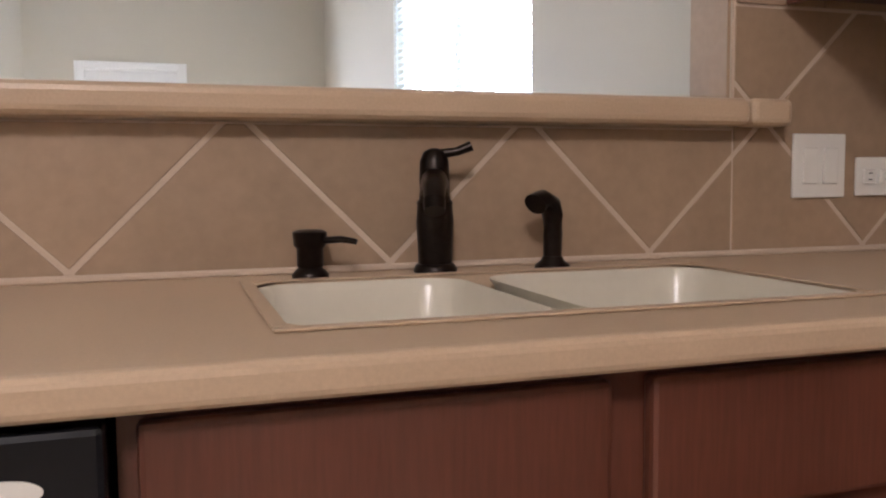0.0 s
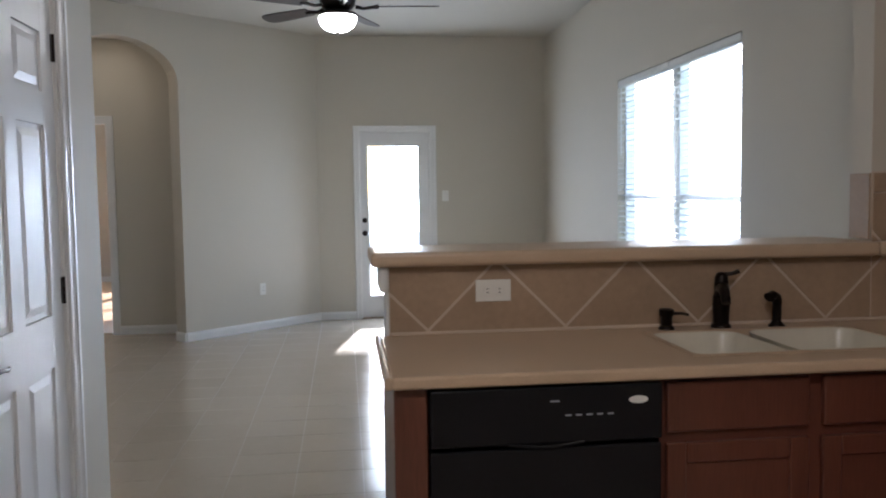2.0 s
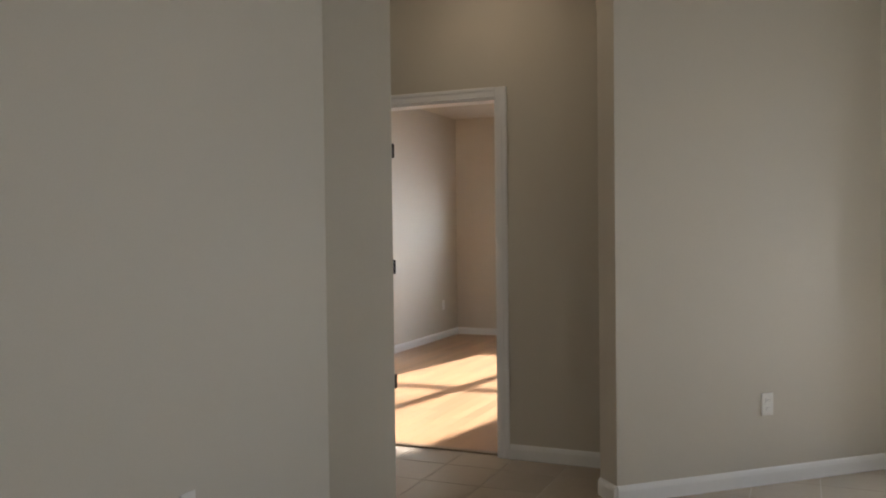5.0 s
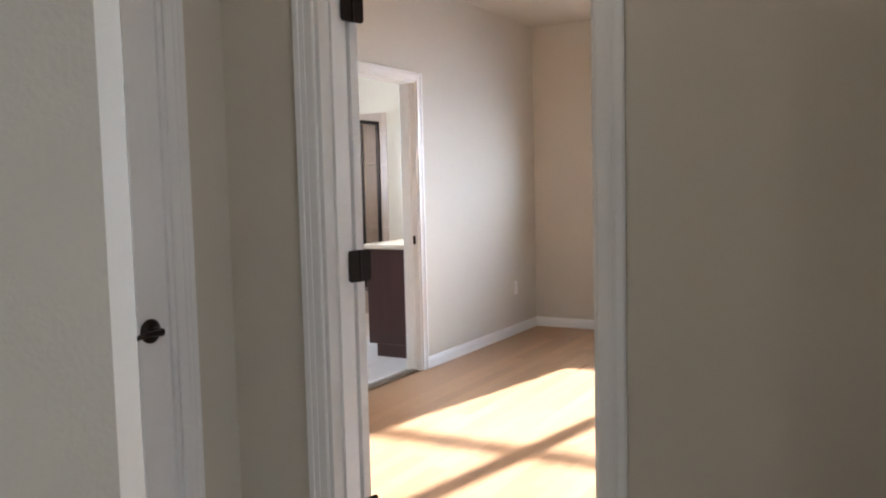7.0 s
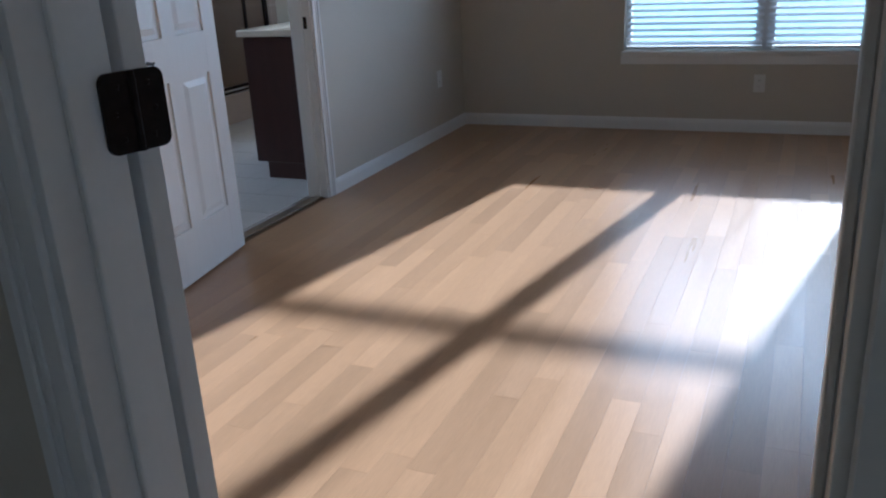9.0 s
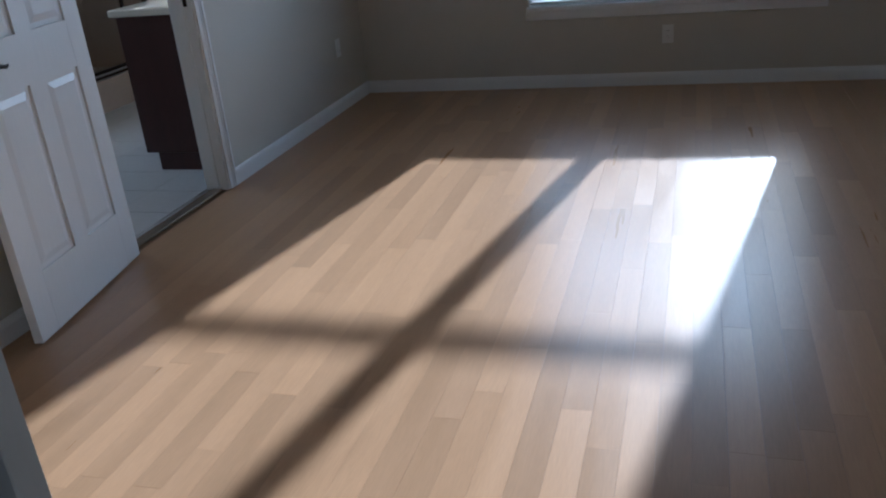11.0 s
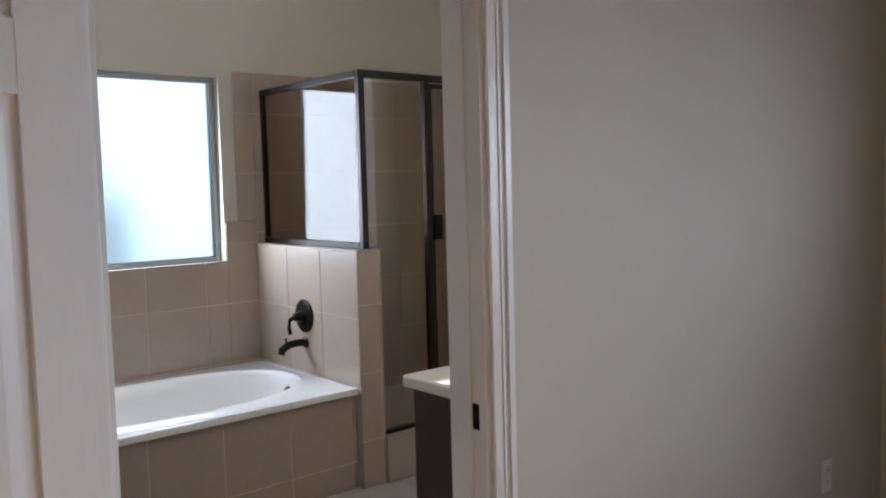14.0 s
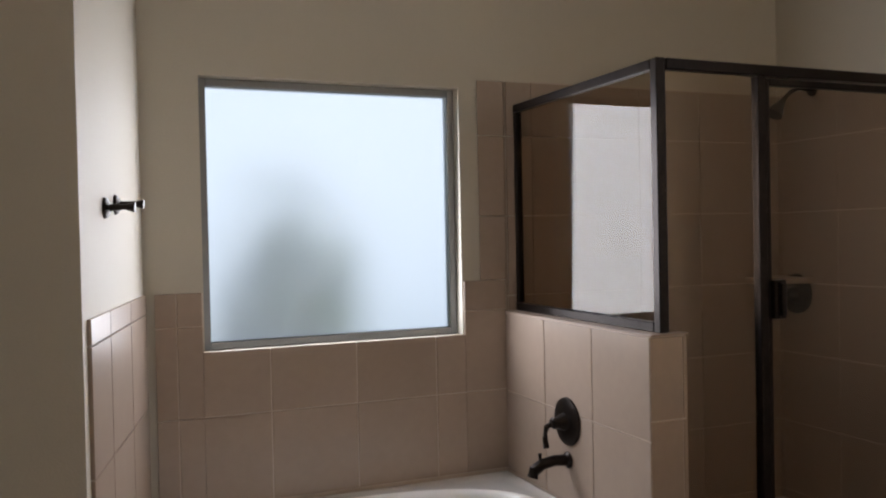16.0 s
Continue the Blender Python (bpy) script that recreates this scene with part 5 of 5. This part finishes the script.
bs = solid("backsplash_bar", box(0.024, XR, YB - 0.006, YB - 0.0005, CT, 1.142), GROUT, "tan diamond-set tile backsplash", "backsplash")
front = Matrix.Translation((0, YB - 0.006, 0))
diamond_field(bs, front, 0.027, 1.70, CT + 0.008, 1.138, 0.843, CT + 0.012, 0.462)
bs2 = solid("backsplash_stub", box(1.70, XR, YB - 0.006, YB - 0.0005, 1.1425, 1.43), GROUT, "tan diamond-set tile on the wall end", "backsplash")
diamond_field(bs2, front, 1.704, XR - 0.008, CT + 0.008, 1.355, 0.843, CT + 0.012, 0.462)
for k in range(2):
    a = 1.704 + k * 0.19
    tile_piece(bs2, "border_tile", [(a, 1.36), (a + 0.186, 1.36), (a + 0.186, 1.425), (a, 1.425)], front, 0.0065, SPLASH)
side = Matrix.Translation((1.70, 0, 0)) @ Matrix.Rotation(radians(-90), 4, "Z")
for k in range(1):
    tile_piece(bs2, "border_tile", [(6.285, 1.195), (6.398, 1.195), (6.398, 1.425), (6.285, 1.425)], side, 0.006, SPLASH)
bs3 = solid("backsplash_range_wall", box(XR - 0.006, XR - 0.0005, -8.9, YB - 0.006, CT, 1.40), GROUT, "tan diamond-set tile backsplash", "backsplash")
east = Matrix.Translation((XR - 0.006, 0, 0)) @ Matrix.Rotation(radians(-90), 4, "Z")
diamond_field(bs3, east, 6.415, 8.75, CT + 0.008, 1.368, 6.78, CT + 0.012, 0.462)


def grid_tiles(parent, m, x0, x1, z0, z1, w, h, ox, oz, material, gap=0.004, t=0.0025, shift=0.0, skip=None, name="tile"):
    j = math.floor((z0 - oz) / h)
    while oz + j * h < z1:
        off = shift * w if j % 2 else 0.0
        i = math.floor((x0 - ox - off) / w)
        while ox + off + i * w < x1:
            a, b = ox + off + i * w + gap / 2, oz + j * h + gap / 2
            poly = clip([(a, b), (a + w - gap, b), (a + w - gap, b + h - gap), (a, b + h - gap)], x0, x1, z0, z1)
            if len(poly) > 2 and area(poly) > 3e-4:
                for piece in (skip(poly) if skip else [poly]):
                    if len(piece) > 2 and area(piece) > 3e-4:
                        tile_piece(parent, name, piece, m, t, material)
            i += 1
        j += 1


# tub surround up to 1.30 m with the window cut out, and the shower walls up to 2.12 m
ts = solid("tile_bed_tub", box(-7.829, -7.824, 2.33, 2.49, 0.50, 1.30), BATHG, "tan tile around the tub", "tile")
west = Matrix.Translation((-7.824, 0, 0)) @ Matrix.Rotation(radians(90), 4, "Z")


def round_window(poly):
    return [clip(poly, 2.3, 2.488, 0, 3), clip(poly, 3.527, 4, 0, 3), clip(poly, 2.488, 3.527, 0, 1.083)]


solid("tile_bed_tub_low", box(-7.829, -7.824, 2.49, 3.525, 0.50, 1.075), BATHG, "tan tile around the tub", "tile")
solid("tile_bed_tub_side", box(-7.829, -7.824, 3.525, KW0, 0.50, 1.30), BATHG, "tan tile around the tub", "tile")
grid_tiles(ts, west, 2.325, KW0 + 0.006, 0.515, 1.30, 0.333, 0.333, 2.399, 0.512, BATHT, shift=0.0, skip=round_window)
tw_ = solid("tile_bed_shower", box(-7.829, -7.824, KW1, 5.2, 0.05, 2.13), BATHG, "tan tile in the shower", "tile")
grid_tiles(tw_, west, KW1, 5.194, 0.06, 2.125, 0.333, 0.333, 4.06, 0.567, BATHT)
grid_tiles(tw_, west, KW0 - 0.11, KW0 + 0.008, 1.302, 2.125, 0.333, 0.333, 4.06, 0.567, BATHT)
grid_tiles(tw_, west, KW0 + 0.009, KW1 - 0.001, 1.172, 2.125, 0.333, 0.333, 4.06, 0.567, BATHT)
north = Matrix.Translation((0, 5.194, 0))
tn = solid("tile_bed_shower_end", box(-7.824, -6.75, 5.194, 5.199, 0.05, 2.13), BATHG, "tan tile in the shower", "tile")
grid_tiles(tn, north, -7.82, -6.75, 0.06, 2.125, 0.333, 0.333, -7.8, 0.567, BATHT)
KNEE = bpy.data.objects["knee_wall"]
grid_tiles(KNEE, Matrix.Translation((0, KW0 + 0.003, 0)), -7.82, XT + 0.05, 0.506, 1.16, 0.333, 0.333, -7.16, 0.504, BATHT, t=0.003)
grid_tiles(KNEE, Matrix.Translation((XT + 0.05, 0, 0)) @ Matrix.Rotation(radians(90), 4, "Z"), KW0 + 0.002, KW1 - 0.002, 0.0, 1.16, 0.333, 0.333, 3.5, 0.567 - 0.666, BATHT, t=0.003)
grid_tiles(KNEE, Matrix.Translation((0, KW1 - 0.003, 0)) @ Matrix.Rotation(radians(180), 4, "Z"), -XT - 0.05, 7.82, 0.06, 1.16, 0.333, 0.333, 7.23, 0.567 - 0.666, BATHT, t=0.003)
part("cap", box(-7.82, XT + 0.062, KW0 - 0.002, KW1 + 0.002, 1.1655, 1.1695), BATHT, KNEE)
grid_tiles(APRON, Matrix.Translation((XT + 0.004, 0, 0)) @ Matrix.Rotation(radians(90), 4, "Z"), 2.162, KW0 - 0.002, 0.0, 0.464, 0.333, 0.333, 2.35, 0.13, BATHT)
send = Matrix.Translation((SA.x, SA.y, 0)) @ Matrix.Rotation(math.atan2(SD.y, SD.x) + math.pi, 4, "Z")
te = solid("tile_bed_tub_end", box(-7.829, -7.8245, 2.335, 2.34, 0.51, 1.30), BATHG, "tan tile at the end of the tub", "tile")
grid_tiles(te, send, -(SB - SA).length + 0.05, -0.004, 0.51, 1.30, 0.333, 0.333, -0.333, 0.567, BATHT, t=0.010)


def slab_tiles(parent, name, cells, material, t, near):
    """Floor pieces: those in the near stretch are objects of their own that share meshes by size, the rest is one joined mesh."""
    shared, vs, fs = {}, [], []
    for x0, x1, y0, y1, near_it in cells:
        if near_it:
            key = (round(x1 - x0, 3), round(y1 - y0, 3))
            if key not in shared:
                hx, hy = (x1 - x0) / 2, (y1 - y0) / 2
                shared[key] = as_mesh(name, box(-hx, hx, -hy, hy, -0.008, t), material)
            o = new(name, shared[key])
            o.location = ((x0 + x1) / 2, (y0 + y1) / 2, 0)
            o.parent = parent
        else:
            k = len(vs)
            vs += [(x0, y0, -0.008), (x1, y0, -0.008), (x1, y1, -0.008), (x0, y1, -0.008), (x0, y0, t), (x1, y0, t), (x1, y1, t), (x0, y1, t)]
            fs += [(k + 4, k + 5, k + 6, k + 7), (k, k + 1, k + 5, k + 4), (k + 1, k + 2, k + 6, k + 5), (k + 2, k + 3, k + 7, k + 6), (k + 3, k, k + 4, k + 7)]
    if vs:
        me = bpy.data.meshes.new(name + "_field")
        me.from_pydata(vs, [], fs)
        me.materials.append(material)
        o = new(name + "_field", me)
        o.parent = parent
        tagged(o, kind="stuff")


cells = []
step = 0.325
for i in range(-12, 7):
    for j in range(-36, 1):
        x0, x1, y0, y1 = -0.05 + i * step + 0.002, -0.05 + (i + 1) * step - 0.002, -0.12 + j * step + 0.002, -0.12 + (j + 1) * step - 0.002
        y1 = min(y1, 0.0)
        x1 = min(x1, XR)
        if y1 - y0 < 0.02 or x1 - x0 < 0.02:
            continue
        if y0 > -0.53 and x1 < -1.2:
            continue
        y1 = min(y1, -0.49) if x0 < -1.3 and y1 > -0.53 else y1
        if y1 - y0 < 0.02:
            continue
        cells.append((x0, x1, y0, y1, -1.4 < x0 < 0.2 and -9.0 < y0 or (x0 < -1.3 and -3.0 < y0)))
slab_tiles(bpy.data.objects["floor_living"], "tile", cells, FLOORT, 0.0, None)

cells = []
rng = random.Random(11)
w = 0.085
x = -4.87
while x < -0.56:
    y = -0.46 - rng.uniform(0, 0.5)
    while y < 4.79:
        ln = rng.uniform(0.5, 1.1)
        a, b = max(y, -0.455 if x < -1.16 else 0.03), min(y + ln, 4.798)
        if b - a > 0.02:
            cells.append((x + 0.0003, min(x + w, -0.552) - 0.0003, a + 0.0003, b - 0.0003, -4.6 < x < -1.9 and -0.1 < a < 4.4))
        y += ln
    x += w
slab_tiles(bpy.data.objects["floor_bedroom"], "plank", cells, LAM, 0.0, None)

cells = []
for i in range(10):
    for j in range(16):
        x0, y0 = -8.05 + i * 0.305, 0.55 + j * 0.305
        if x0 + 0.3 > -7.83 and y0 < 5.19:
            cells.append((max(x0, -7.83), min(x0 + 0.302, -4.93), y0, min(y0 + 0.302, 5.198), False))
slab_tiles(bpy.data.objects["floor_bath"], "tile", cells, VINYL, 0.0, None)
